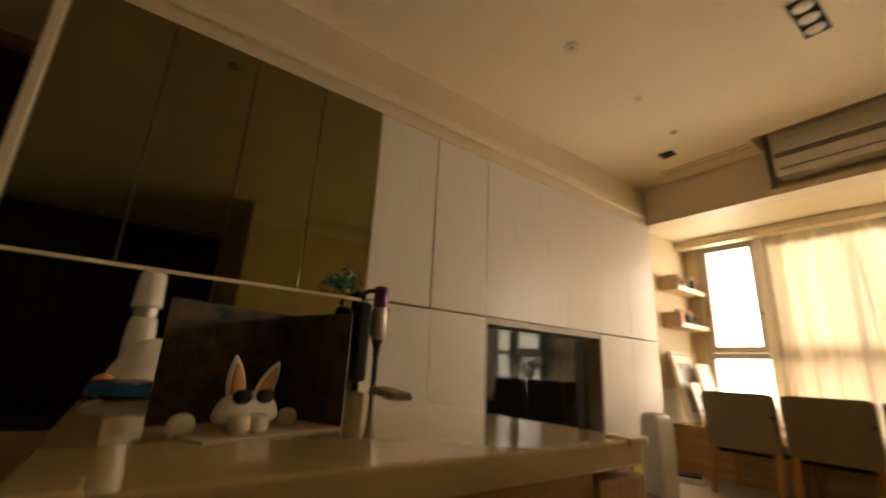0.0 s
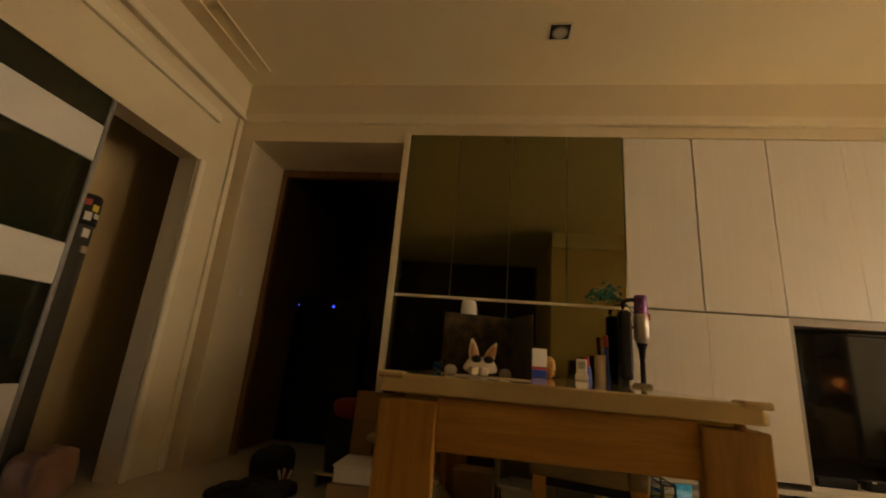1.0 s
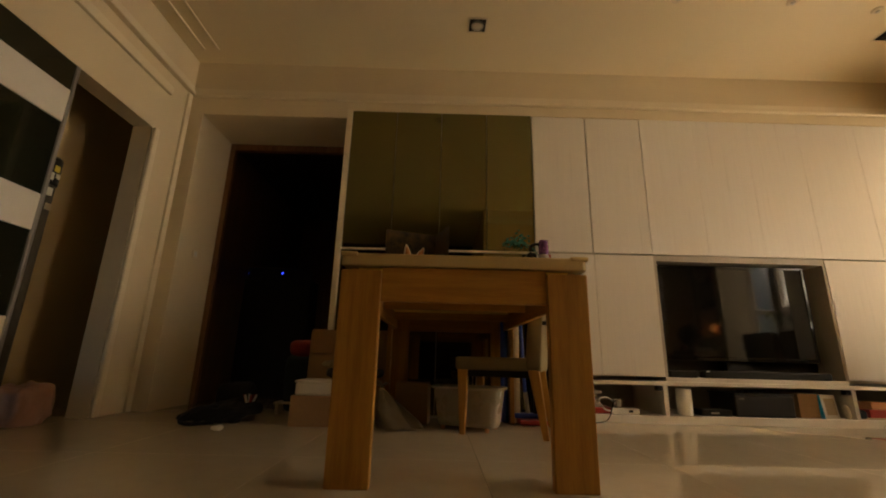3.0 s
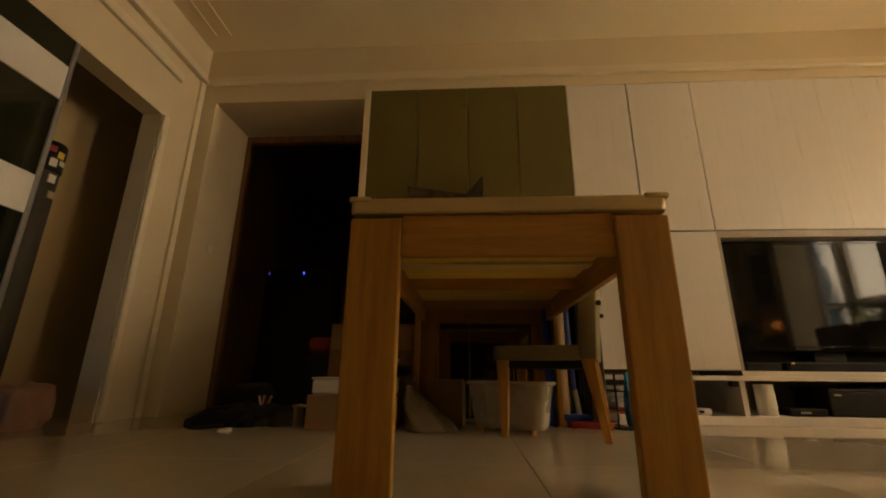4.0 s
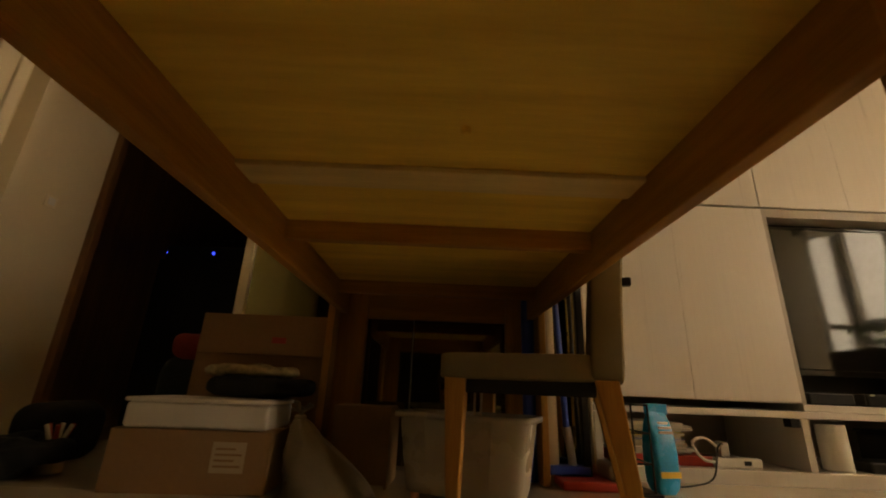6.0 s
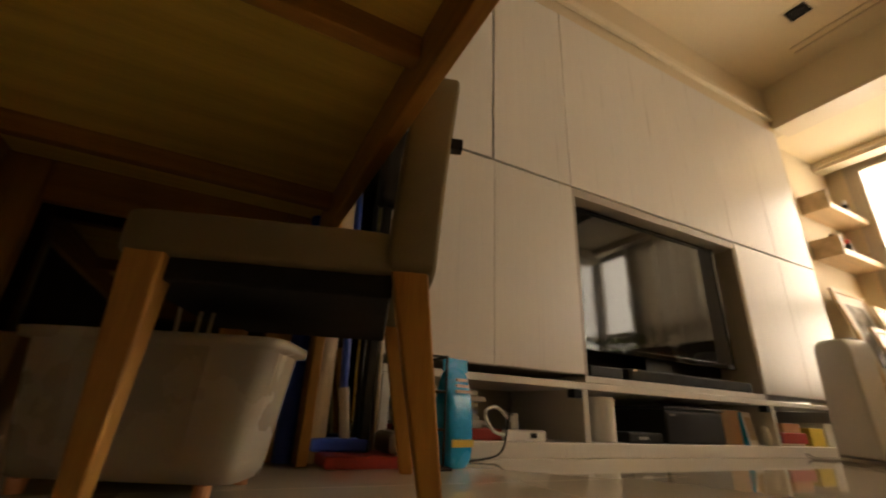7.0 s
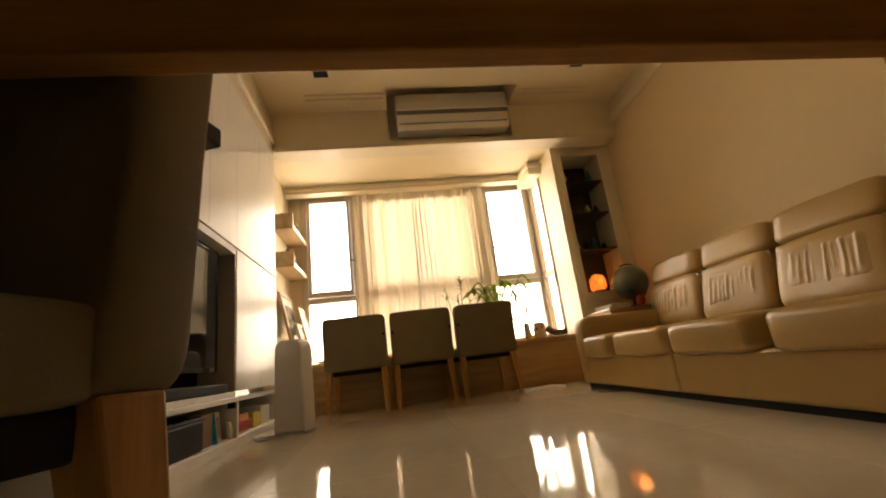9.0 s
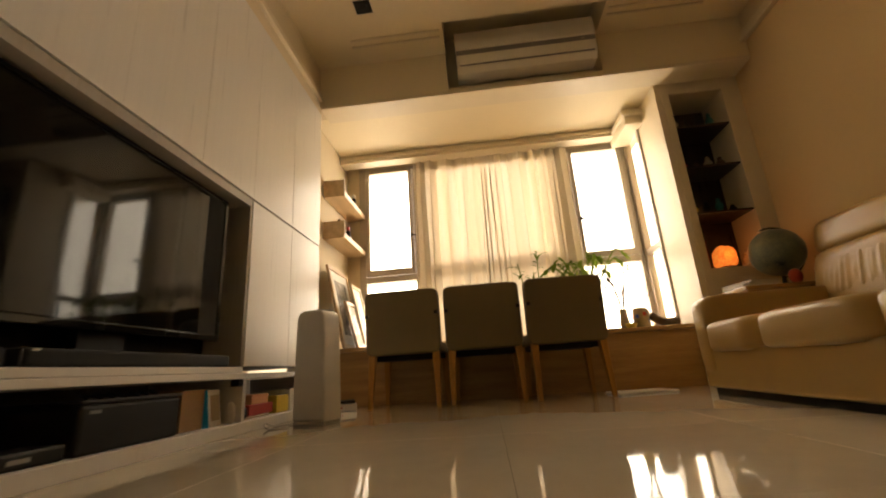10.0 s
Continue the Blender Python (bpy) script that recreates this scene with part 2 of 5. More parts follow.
def thing(name, label, category, m=None, group="", kind=""):
    ob = new(name)
    ob.empty_display_size = 0.1
    if m is not None:
        ob.matrix_world = m
    return tagged(ob, label, category, group, kind)


def solid(name, bm, mat, label, category, group="", kind="", m=None):
    """A thing of a single mesh."""
    ob = new(name, to_mesh(name, bm, mat))
    if m is not None:
        ob.matrix_world = m
    return tagged(ob, label, category, group, kind)


def B():
    return bmesh.new()


# ---- the shell of the flat ----
CEIL = 2.90
WALL_Y = 2.08          # front of the built-in cabinets
LEFT_X = -1.95


def structure(name, bm, mat, label, category="wall"):
    return tagged(new(name, to_mesh(name, bm, mat)), label, category, kind="structure")


bm = box(B(), -3.6, 5.9, -4.0, 5.2, -0.12, -0.012)
floor = structure("floor", bm, M_GROUT, "polished cream floor tiles with thin grout joints", "floor")

# ceiling with the air conditioner's recess left open
bm = B()
box(bm, -3.6, 3.87, -4.0, 2.72, CEIL, CEIL + 0.12)
box(bm, 3.87, 4.22, 0.95, 2.72, CEIL, CEIL + 0.12)
box(bm, 3.87, 4.22, -1.6, -0.34, CEIL, CEIL + 0.12)
ceiling = structure("ceiling", bm, M_CEIL, "cream painted plasterboard ceiling", "ceiling")
bm = box(B(), 3.80, 4.50, -0.42, 1.03, 3.16, 3.22)
box(bm, 3.80, 3.868, -0.42, 1.03, CEIL + 0.12, 3.16)
box(bm, 3.80, 4.50, 0.95, 1.03, CEIL + 0.12, 3.16)
box(bm, 3.80, 4.50, -0.42, -0.34, CEIL + 0.12, 3.16)
structure("ceiling_recess", bm, M_CEIL, "shadowed recess above the air conditioner", "ceiling")

# beam in front of the bay, with the opening for the air conditioner
bm = B()
box(bm, 4.22, 4.40, 0.95, 2.08, 2.50, CEIL + 0.12)
box(bm, 4.22, 4.40, -1.5, -0.34, 2.50, CEIL + 0.12)
box(bm, 4.22, 4.40, -0.34, 0.95, 2.50, 2.54)
box(bm, 4.36, 4.44, -0.42, 1.03, 2.54, 3.16)
beam = structure("beam", bm, M_CEIL, "cream boxed beam in front of the window bay", "beam")
bm = box(B(), 4.195, 4.42, -1.48, 2.06, 2.468, 2.50, 0.004)
structure("trim_beam", bm, M_TRIM, "cream moulding under the beam", "trim")
bm = B()
for i, (x, z) in enumerate(((3.93, 0.012), (4.00, 0.016))):
    box(bm, x, x + 0.016, 0.98, 1.72, CEIL - z, CEIL - 0.001, 0.003)
    box(bm, x, x + 0.016, -1.12, -0.37, CEIL - z, CEIL - 0.001, 0.003)
structure("trim_ceiling", bm, M_TRIM, "thin double moulding on the ceiling", "trim")
bm = B()
for x in (-1.82, -1.70):
    box(bm, x, x + 0.014, -2.6, 1.90, CEIL - 0.014, CEIL - 0.001, 0.003)
structure("trim_ceiling_west", bm, M_TRIM, "thin double moulding on the ceiling", "trim")
bm = box(B(), 4.40, 5.50, -1.5, 2.22, 2.50, 2.62)
# unseen block above the bay ceiling, added to keep daylight from leaking in
box(bm, 4.445, 5.50, -1.5, 2.22, 2.621, 3.2)
structure("bay_ceiling", bm, M_CEIL, "low cream ceiling of the window bay with an added light-blocking block above", "ceiling")

# wall above the cabinets, corridor opening
bm = B()
box(bm, LEFT_X, -1.837, 2.08, 2.60, 0, CEIL)
box(bm, -1.837, -0.60, 2.08, 2.60, 2.39, CEIL)
box(bm, -0.60, 4.26, 2.085, 2.72, 2.462, CEIL)
box(bm, -0.60, 4.26, 2.62, 2.72, 0, 2.462)
box(bm, 4.26, 5.50, 2.20, 2.32, 0, 2.50)
box(bm, 4.26, 4.40, 2.08, 2.20, 2.50, CEIL)
structure("wall_north", bm, M_WALL, "cream painted wall over the built-in cabinets", "wall")
bm = B()
box(bm, LEFT_X, 4.20, 2.045, 2.078, 2.545, 2.575, 0.006)
box(bm, LEFT_X, 4.20, 2.058, 2.078, 2.575, 2.625, 0.006)
structure("trim_north", bm, M_TRIM, "cream moulding above the cabinets", "trim")
bm = B()
box(bm, -1.86, -1.80, 2.605, 2.66, 0, 2.39, 0.004)
box(bm, -1.80, -0.60, 2.605, 2.66, 2.33, 2.39, 0.004)
structure("trim_corridor", bm, M_JAMB, "brown wooden door frame in the corridor", "trim")
# wall brown set dark, so the colour itself carries the corridor's lack of light
M_CORR = wood("gloom_darkened_corridor_brown", (0.15, 0.075, 0.028), (0.20, 0.105, 0.04), 0.45)
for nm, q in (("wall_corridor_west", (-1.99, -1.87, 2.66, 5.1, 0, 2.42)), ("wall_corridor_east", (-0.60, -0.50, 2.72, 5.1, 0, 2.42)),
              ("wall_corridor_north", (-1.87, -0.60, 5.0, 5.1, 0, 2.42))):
    structure(nm, box(B(), *q), M_CORR, "brown corridor wall with its gloom put into the colour", "wall")
# the dark veneer colour stands in for shade on this ceiling
structure("ceiling_corridor", box(B(), -1.99, -0.50, 2.66, 5.1, 2.421, 2.5), M_DARKW, "corridor ceiling coloured dark to read as unlit", "ceiling")

# left wall with its wide opening
bm = B()
box(bm, LEFT_X - 0.14, LEFT_X, 1.70, 2.60, 0, CEIL)
box(bm, LEFT_X - 0.14, LEFT_X, -4.0, 1.70, 2.035, CEIL)
box(bm, LEFT_X - 0.14, LEFT_X, -4.0, -0.9, 0, 2.035)
structure("wall_west", bm, M_WALL, "cream painted wall with a wide doorway", "wall")
bm = B()
box(bm, LEFT_X, LEFT_X + 0.03, 1.702, 1.755, 0, 2.035, 0.012, seg=3)
box(bm, LEFT_X, LEFT_X + 0.022, 2.00, 2.055, 0, 2.544, 0.007, seg=3)
box(bm, LEFT_X, LEFT_X + 0.05, -4.0, 2.04, 2.545, 2.575, 0.006)
box(bm, LEFT_X, LEFT_X + 0.03, -4.0, 2.04, 2.575, 2.625, 0.006)
box(bm, LEFT_X, LEFT_X + 0.03, -0.9, 1.80, 2.372, 2.44, 0.004)
structure("trim_west", bm, M_TRIM, "cream door casing and picture moulding", "trim")
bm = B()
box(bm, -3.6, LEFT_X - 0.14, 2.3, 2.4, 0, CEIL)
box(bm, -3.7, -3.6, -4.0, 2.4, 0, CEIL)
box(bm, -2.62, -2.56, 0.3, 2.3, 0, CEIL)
structure("wall_side_room", bm, M_SIDE, "side room walls in a brown darkened for dim light", "wall")

# sofa wall and the dining end behind
bm = B()
box(bm, 0.95, 5.5, -1.62, -1.50, 0, CEIL)
box(bm, 0.95, 1.07, -4.0, -1.62, 0, CEIL)
structure("wall_south", bm, M_WARM, "warm tan painted wall behind the sofa", "wall")
bm = B()
box(bm, 0.95, 4.22, -1.50, -1.455, 2.645, 2.675, 0.005)
box(bm, 0.95, 4.22, -1.50, -1.475, 2.675, 2.74, 0.005)
structure("trim_south", bm, M_TRIM, "cream moulding along the sofa wall", "trim")
bm = box(B(), 0.95, 4.22, -1.50, -1.4985, 2.74, CEIL)
structure("wall_south_frieze", bm, M_WALL, "cream painted band above the moulding", "wall")
bm = box(B(), LEFT_X, 0.95, -4.0, -3.88, 0, CEIL)
structure("wall_back", bm, M_DARKW, "dark brown wall at the dining end", "wall")

# window wall
WX = 5.36
bm = B()
box(bm, WX - 0.02, 5.50, 2.06, 2.20, 0, 2.50)
box(bm, WX - 0.02, 5.50, -0.90, 2.06, 0, 0.46)
box(bm, WX - 0.02, 5.50, -0.90, 2.06, 2.43, 2.50)
box(bm, 4.90, 5.50, -0.95, -0.83, 0, 0.46)
box(bm, 4.90, 5.50, -0.95, -0.83, 2.40, 2.50)
structure("wall_east", bm, M_WALL, "cream wall round the bay window", "wall")
bm = box(B(), 5.10, 5.24, -0.66, 2.198, 2.41, 2.498, 0.006)
box(bm, 5.08, 5.10, -0.68, 2.198, 2.44, 2.47, 0.004)
structure("trim_window", bm, M_TRIM, "cream curtain pelmet above the window", "trim")
bm = box(B(), 4.78, 5.24, -0.83, -0.66, 2.34, 2.498, 0.006)
box(bm, 4.74, 5.24, -0.83, -0.63, 2.42, 2.46, 0.006)
structure("trim_pelmet_return", bm, M_TRIM, "moulded pelmet return beside the column", "trim")


def window_unit(name, y0, y1, label, knob_y):
    w = thing(name, label, "window", kind="structure")
    z0, zt, z1 = 0.46, 1.17, 2.43
    bm = B()
    for a, c in ((y0, y0 + 0.07), (y1 - 0.07, y1)):
        box(bm, WX - 0.05, WX + 0.05, a, c, z0, z1, 0.004)
    for a, c in ((z0, z0 + 0.05), (zt - 0.03, zt + 0.03), (z1 - 0.04, z1)):
        box(bm, WX - 0.048, WX + 0.048, y0 + 0.07, y1 - 0.07, a, c, 0.004)
    part("window_frame", bm, M_ALU, w)
    bm = B()
    for a, c in ((y0 + 0.075, y0 + 0.115), (y1 - 0.115, y1 - 0.075)):
        box(bm, WX - 0.07, WX - 0.02, a, c, zt + 0.035, z1 - 0.045, 0.005)
    for a, c in ((zt + 0.035, zt + 0.10), (z1 - 0.07, z1 - 0.045)):
        box(bm, WX - 0.069, WX - 0.021, y0 + 0.115, y1 - 0.115, a, c, 0.005)
    sash = part("sash", bm, M_ALU, w)
    bm = box(B(), WX - 0.085, WX - 0.07, knob_y - 0.01, knob_y + 0.01, 1.60, 1.64, 0.003)
    rod(bm, (WX - 0.09, knob_y, 1.62), (WX - 0.10, knob_y - 0.06, 1.60), 0.007)
    part("handle", bm, M_BLACK, sash)
    for a, c in ((zt + 0.06, z1 - 0.06), (z0 + 0.05, zt - 0.03)):
        p = part("pane", box(B(), WX - 0.004, WX + 0.004, y0 + 0.08, y1 - 0.08, a, c), M_GLASS, w)
        p.visible_shadow = False
    return w


window_unit("window_1", 1.40, 2.06, "aluminium casement window with a bright overexposed pane", 1.50)
window_unit("window_2", -0.14, 1.40, "wide aluminium window behind the sheer curtain", 1.30)
window_unit("window_3", -0.83, -0.14, "aluminium casement window beside the column", -0.25)
w = thing("window_4", "narrow side window in the bay's return", "window", kind="structure")
bm = B()
for a, c in ((4.90, 4.95), (5.26, 5.31)):
    box(bm, a, c, -0.87, -0.80, 0.46, 2.40, 0.004)
for a, c in ((0.46, 0.50), (1.17, 1.23), (2.36, 2.40)):
    box(bm, 4.95, 5.26, -0.868, -0.802, a, c, 0.004)
part("window_frame", bm, M_ALU, w)
for a, c in ((0.50, 1.17), (1.23, 2.36)):
    part("pane", box(B(), 4.95, 5.26, -0.839, -0.831, a, c), M_GLASS, w).visible_shadow = False

# window bench
bm = box(B(), 4.66, 5.33, -0.828, 2.196, 0, 0.425)
bench = structure("window_bench", bm, M_BENCH, "honey-coloured wooden window bench with a flat front", "bench")
bm = box(B(), 4.62, 5.335, -0.826, 2.194, 0.427, 0.460, 0.004)
structure("window_bench_top", bm, M_BENCH, "honey-coloured wooden bench top", "bench")

# column with display niche
bm = B()
NX = 4.45
box(bm, NX, 4.90, -0.92, -0.815, 0, 2.50)
box(bm, NX, 4.90, -1.50, -1.36, 0, 2.50)
box(bm, 4.82, 4.90, -1.36, -0.92, 0, 2.50)
box(bm, NX, 4.82, -1.36, -0.92, 2.38, 2.50)
box(bm, NX, 4.82, -1.36, -0.92, 0, 0.76)
structure("column", bm, M_TRIM, "cream column with a tall display niche", "column")
bm = box(B(), NX - 0.012, NX - 0.001, -0.92, -0.86, 0, 2.44, 0.003)
box(bm, NX - 0.012, NX - 0.001, -1.36, -0.92, 2.385, 2.44, 0.003)
structure("trim_niche", bm, M_TRIM, "flat cream frame round the niche", "trim")


# ---- built-in cabinets ----
def door_leaf(name, x0, x1, z0, z1, parent, gap=0.003, mat=None):
    bm = box(B(), x0 + gap, x1 - gap, WALL_Y - 0.0, WALL_Y + 0.02, z0 + 0.003, z1 - 0.003, min(0.0025, gap))
    return part(name, bm, mat or M_CAB, parent)


def cabinet(label, x0, x1, z0, z1, leaves, gap=0.003):
    c = thing("wall_cabinet", label, "cabinet", group="built-in cabinets")
    bm = B()
    box(bm, x0 + 0.001, x1 - 0.001, WALL_Y + 0.03, 2.60, z0 + 0.001, z1 - 0.001)
    part("body", bm, M_CABIN, c)
    for a, e in zip(leaves, leaves[1:]):
        door_leaf("door", a, e, z0, z1, c, gap)
    return c


TOP, MID, LOW = 2.457, 1.250, 0.322
cabinet("tall white grained wall cabinet with a handleless door", 0.972, 1.432, MID, TOP, (0.972, 1.432), 0.005)
cabinet("white grained wall cabinet with a handleless door", 1.432, 1.906, MID, TOP, (1.432, 1.906), 0.005)
cabinet("wide white grained wall cabinet above the television", 1.906, 3.268, MID, TOP, (1.906, 2.36, 2.815, 3.268), 0.0007)
cabinet("white grained wall cabinet near the window bay", 3.268, 4.25, MID, TOP, (3.268, 3.765, 4.25), 0.001)
cabinet("white grained base cabinet beside the television", 0.972, 1.906, LOW, MID - 0.006, (0.972, 1.44, 1.906), 0.001)
cabinet("white grained base cabinet near the window bay", 3.268, 4.25, LOW, MID - 0.006, (3.268, 3.765, 4.25), 0.001)

# television niche
n = thing("television_niche", "grey recessed television niche lined with laminate", "niche", kind="structure")
bm = B()
box(bm, 1.908, 1.928, 2.085, 2.60, LOW, MID - 0.004)
box(bm, 3.248, 3.266, 2.085, 2.60, LOW, MID - 0.004)
box(bm, 1.928, 3.248, 2.085, 2.60, MID - 0.05, MID - 0.004)
part("lining", bm, material("grey_laminate", (0.42, 0.37, 0.31), 0.4, var=0.08, stretch=(14, 14, 1)), n)
bm = box(B(), 1.928, 3.248, 2.30, 2.34, LOW, MID - 0.05)
part("back_panel", bm, M_BLACK, n)
bm = box(B(), 1.908, 3.266, 2.082, 2.60, LOW - 0.03, LOW - 0.002, 0.002)
part("sill", bm, M_CAB, n)

# open shelf along the floor
s = thing("low_open_shelf", "white open shelf unit along the floor under the cabinets", "shelf")
bm = box(B(), 0.99, 4.25, 2.065, 2.60, 0.0, 0.055, 0.003)
part("base_board", bm, M_CAB, s)
bm = box(B(), 0.99, 4.25, 2.075, 2.60, 0.262, 0.290, 0.003)
part("top_board", bm, M_CAB, s)
for x in (0.99, 1.872, 3.255, 4.222):
    part("divider", box(B(), x, x + 0.03, 2.068, 2.58, 0.056, 0.261, 0.002), M_CAB, s)
part("back_panel", box(B(), 0.99, 4.25, 2.585, 2.6, 0.056, 0.261), M_CABIN, s)
for x in (1.865, 3.25):
    part("hinge_block", box(B(), x - 0.04, x + 0.004, 2.066, 2.11, 0.226, 0.260, 0.004), M_BLACK, s)

# smoked mirror doors
mc = thing("mirror_cabinet", "full-height cabinet with smoked bronze mirror doors", "mirror")
xs = [-0.557 + 1.527 * i / 4 for i in range(5)]
for a, c in zip(xs, xs[1:]):
    part("mirror_panel", box(B(), a + 0.0022, c - 0.0022, 2.072, 2.085, 1.246, 2.455, 0.0015), M_MIRROR, mc)
for a, c in ((xs[0], xs[2]), (xs[2], xs[4])):
    part("mirror_panel", box(B(), a + 0.0022, c - 0.0022, 2.072, 2.085, 0.02, 1.226, 0.0015), M_MIRROR, mc)
part("body", box(B(), -0.598, 0.970, 2.09, 2.60, 0.0, 2.456), M_CABIN, mc)
part("side_frame", box(B(), -0.602, -0.560, 2.055, 2.089, 0.0, 2.46, 0.003), M_TRIM, mc)
part("rail", box(B(), -0.558, 0.970, 2.066, 2.084, 1.228, 1.244, 0.002), M_TRIM, mc)


# ---- dining table ----
t = thing("dining_table", "oak dining table with a glossy cream stone top", "table")
TX0, TX1, TY0, TY1 = -0.138, 0.754, 0.350, 2.055
bm = B()
r, pts = 0.022, []
for cx, cy, a0 in ((TX1 - r, TY1 - r, 0), (TX0 + r, TY1 - r, 90), (TX0 + r, TY0 + r, 180), (TX1 - r, TY0 + r, 270)):
    for k in range(6):
        a = radians(a0 + 18 * k)
        pts.append((cx + r * math.cos(a), cy + r * math.sin(a)))
extrude_outline(bm, pts, 0.729, 0.775, "z")
bmesh.ops.bevel(bm, geom=[e for e in bm.edges if abs(e.verts[0].co.z - e.verts[1].co.z) < 1e-5], offset=0.006, segments=3, affect="EDGES", profile=0.5)
part("tabletop", bm, M_STONE, t)
for sx in (0, 1):
    for sy in (0, 1):
        # each leg is an L of a broad end board and a narrower side board
        x0, x1 = (TX0 + 0.003, TX0 + 0.148) if sx == 0 else (TX1 - 0.148, TX1 - 0.003)
        o0, o1 = (x0, x0 + 0.028) if sx == 0 else (x1 - 0.028, x1)
        y0, y1, q0, q1 = (0.354, 0.394, 0.3945, 0.494) if sy == 0 else (1.99, 2.03, 1.89, 1.9895)
        leg = part("leg", box(B(), x0, x1, y0, y1, 0.0, 0.715, 0.005), M_OAK, t)
        part("side_board", box(B(), o0, o1, q0, q1, 0.0, 0.715, 0.003), M_OAK, leg)
part("apron", box(B(), TX0 + 0.149, TX1 - 0.149, 0.364, 0.389, 0.603, 0.727, 0.003), M_OAKX, t)
part("apron", box(B(), TX0 + 0.149, TX1 - 0.149, 2.00, 2.025, 0.603, 0.727, 0.003), M_OAKX, t)
for x in (TX0 + 0.032, TX1 - 0.06):
    part("side_apron", box(B(), x, x + 0.028, 0.396, 1.988, 0.618, 0.727, 0.003), M_OAKY, t)
part("panel", box(B(), TX0 + 0.06, TX1 - 0.062, 0.39, 2.0, 0.718, 0.728), M_PLY, t)
part("batten", box(B(), TX0 + 0.06, TX1 - 0.062, 0.87, 0.95, 0.706, 0.717, 0.002), M_PALE, t, "pale flat batten")
for y in (1.165, 1.78):
    part("cross_rail", box(B(), TX0 + 0.06, TX1 - 0.062, y, y + 0.03, 0.667, 0.717, 0.003), M_OAKX, t)
for x0, x1 in ((TX0 - 0.004, TX0 + 0.06), (TX1 - 0.06, TX1 + 0.004)):
    part("corner_guard", box(B(), x0, x1, TY0 - 0.005, TY0 + 0.05, 0.763, 0.780, 0.005), M_STONE, t, "soft cream corner guard")
part("screw_head", lathe(B(), [(0.002, 0.706), (0.007, 0.706), (0.009, 0.7175), (0.002, 0.7175)], (0.345, 0.745, 0), 14), M_PLY, t)


# ---- dining chairs ----
def dining_chair(m, label):
    c = thing("dining_chair", label, "chair", m, group="dining chairs")
    w = 0.27
    bm = B()
    cushion(bm, 0.0, 0.085, -w, w, 0.36, 0.812, e=0.16, nu=48, nv=28)
    for v in bm.verts:
        k = (v.co.z - 0.36) / 0.46
        v.co.x -= 0.03 * max(0, k) ** 1.5
    part("backrest", bm, M_FABRIC, c)
    part("seat", cushion(B(), 0.06, 0.48, -w + 0.004, w - 0.004, 0.362, 0.440, e=0.16, nu=48, nv=20), M_FABRIC, c)
    part("underside", box(B(), 0.07, 0.46, -w + 0.03, w - 0.03, 0.325, 0.37, 0.004), M_MATTE, c)
    for x, s1, dx in ((0.045, 1, -0.055), (0.045, -1, -0.055), (0.43, 1, 0.0), (0.43, -1, 0.0)):
        bm = taper(B(), (x + dx, s1 * (w - 0.03), 0.0), (x, s1 * (w - 0.038), 0.37), 0.03, 0.03, 0.058, 0.05)
        part("leg", bm, M_OAK, c)
    for y in (-w + 0.006, w - 0.03):
        part("pull_tab", box(B(), -0.032, -0.004, y, y + 0.024, 0.625, 0.648, 0.003), M_BLACK, c)
    return c


ch = dining_chair(pose(4.135, 1.414, 0, 0, 0, -3), "taupe upholstered dining chair with oak legs, facing the window bench")
copy_thing(ch, pose(4.135, 0.838, 0, 0, 0, 0))
copy_thing(ch, pose(4.11, 0.267, 0, 0, 0, 4))
c4 = copy_thing(ch, pose(0.880, 1.530, 0, 0, 0, 162))
c4.scale = (1.06, 1, 0.975)
c4["label"] = "taupe upholstered dining chair pushed under the oak table"


# ---- sofa ----
random.seed(17)
sofa = thing("sofa", "cream leather sofa with pleated headrests along the tan wall", "sofa", pose(3.93, -0.44, 0, 0, 0, -2.2))
# local frame: x runs from the far arm towards the camera's end as negative, y into the wall as negative
for x0, x1 in ((-1.303, 0.0), (-2.85, -1.306)):
    part("base", box(B(), x0, x1, -0.95, -0.03, 0.035, 0.25, 0.018, seg=3), M_LEATHER, sofa)
part("plinth", box(B(), -2.80, -0.03, -0.92, -0.06, 0.0, 0.034), M_BLACK, sofa)
for x0, x1 in ((-0.17, 0.01), (-2.86, -2.62)):
    part("arm", cushion(B(), x0, x1, -0.98, -0.02, 0.08, 0.565, e=0.22, nu=40, nv=24, wrinkle=0.004), M_LEATHER, sofa)
bounds = (-0.16, -0.645, -1.30, -1.96, -2.63)
for i, (a, c) in enumerate(zip(bounds, bounds[1:])):
    bm = B()
    cushion(bm, c + 0.002, a - 0.002, -0.80, 0.015, 0.225, 0.405, e=0.30, nu=64, nv=28, wrinkle=0.006, freq=11, seed=i * 3.1)
    part("seat_cushion", bm, M_LEATHER, sofa)
bounds = (-0.02, -0.69, -1.34, -1.99, -2.63)
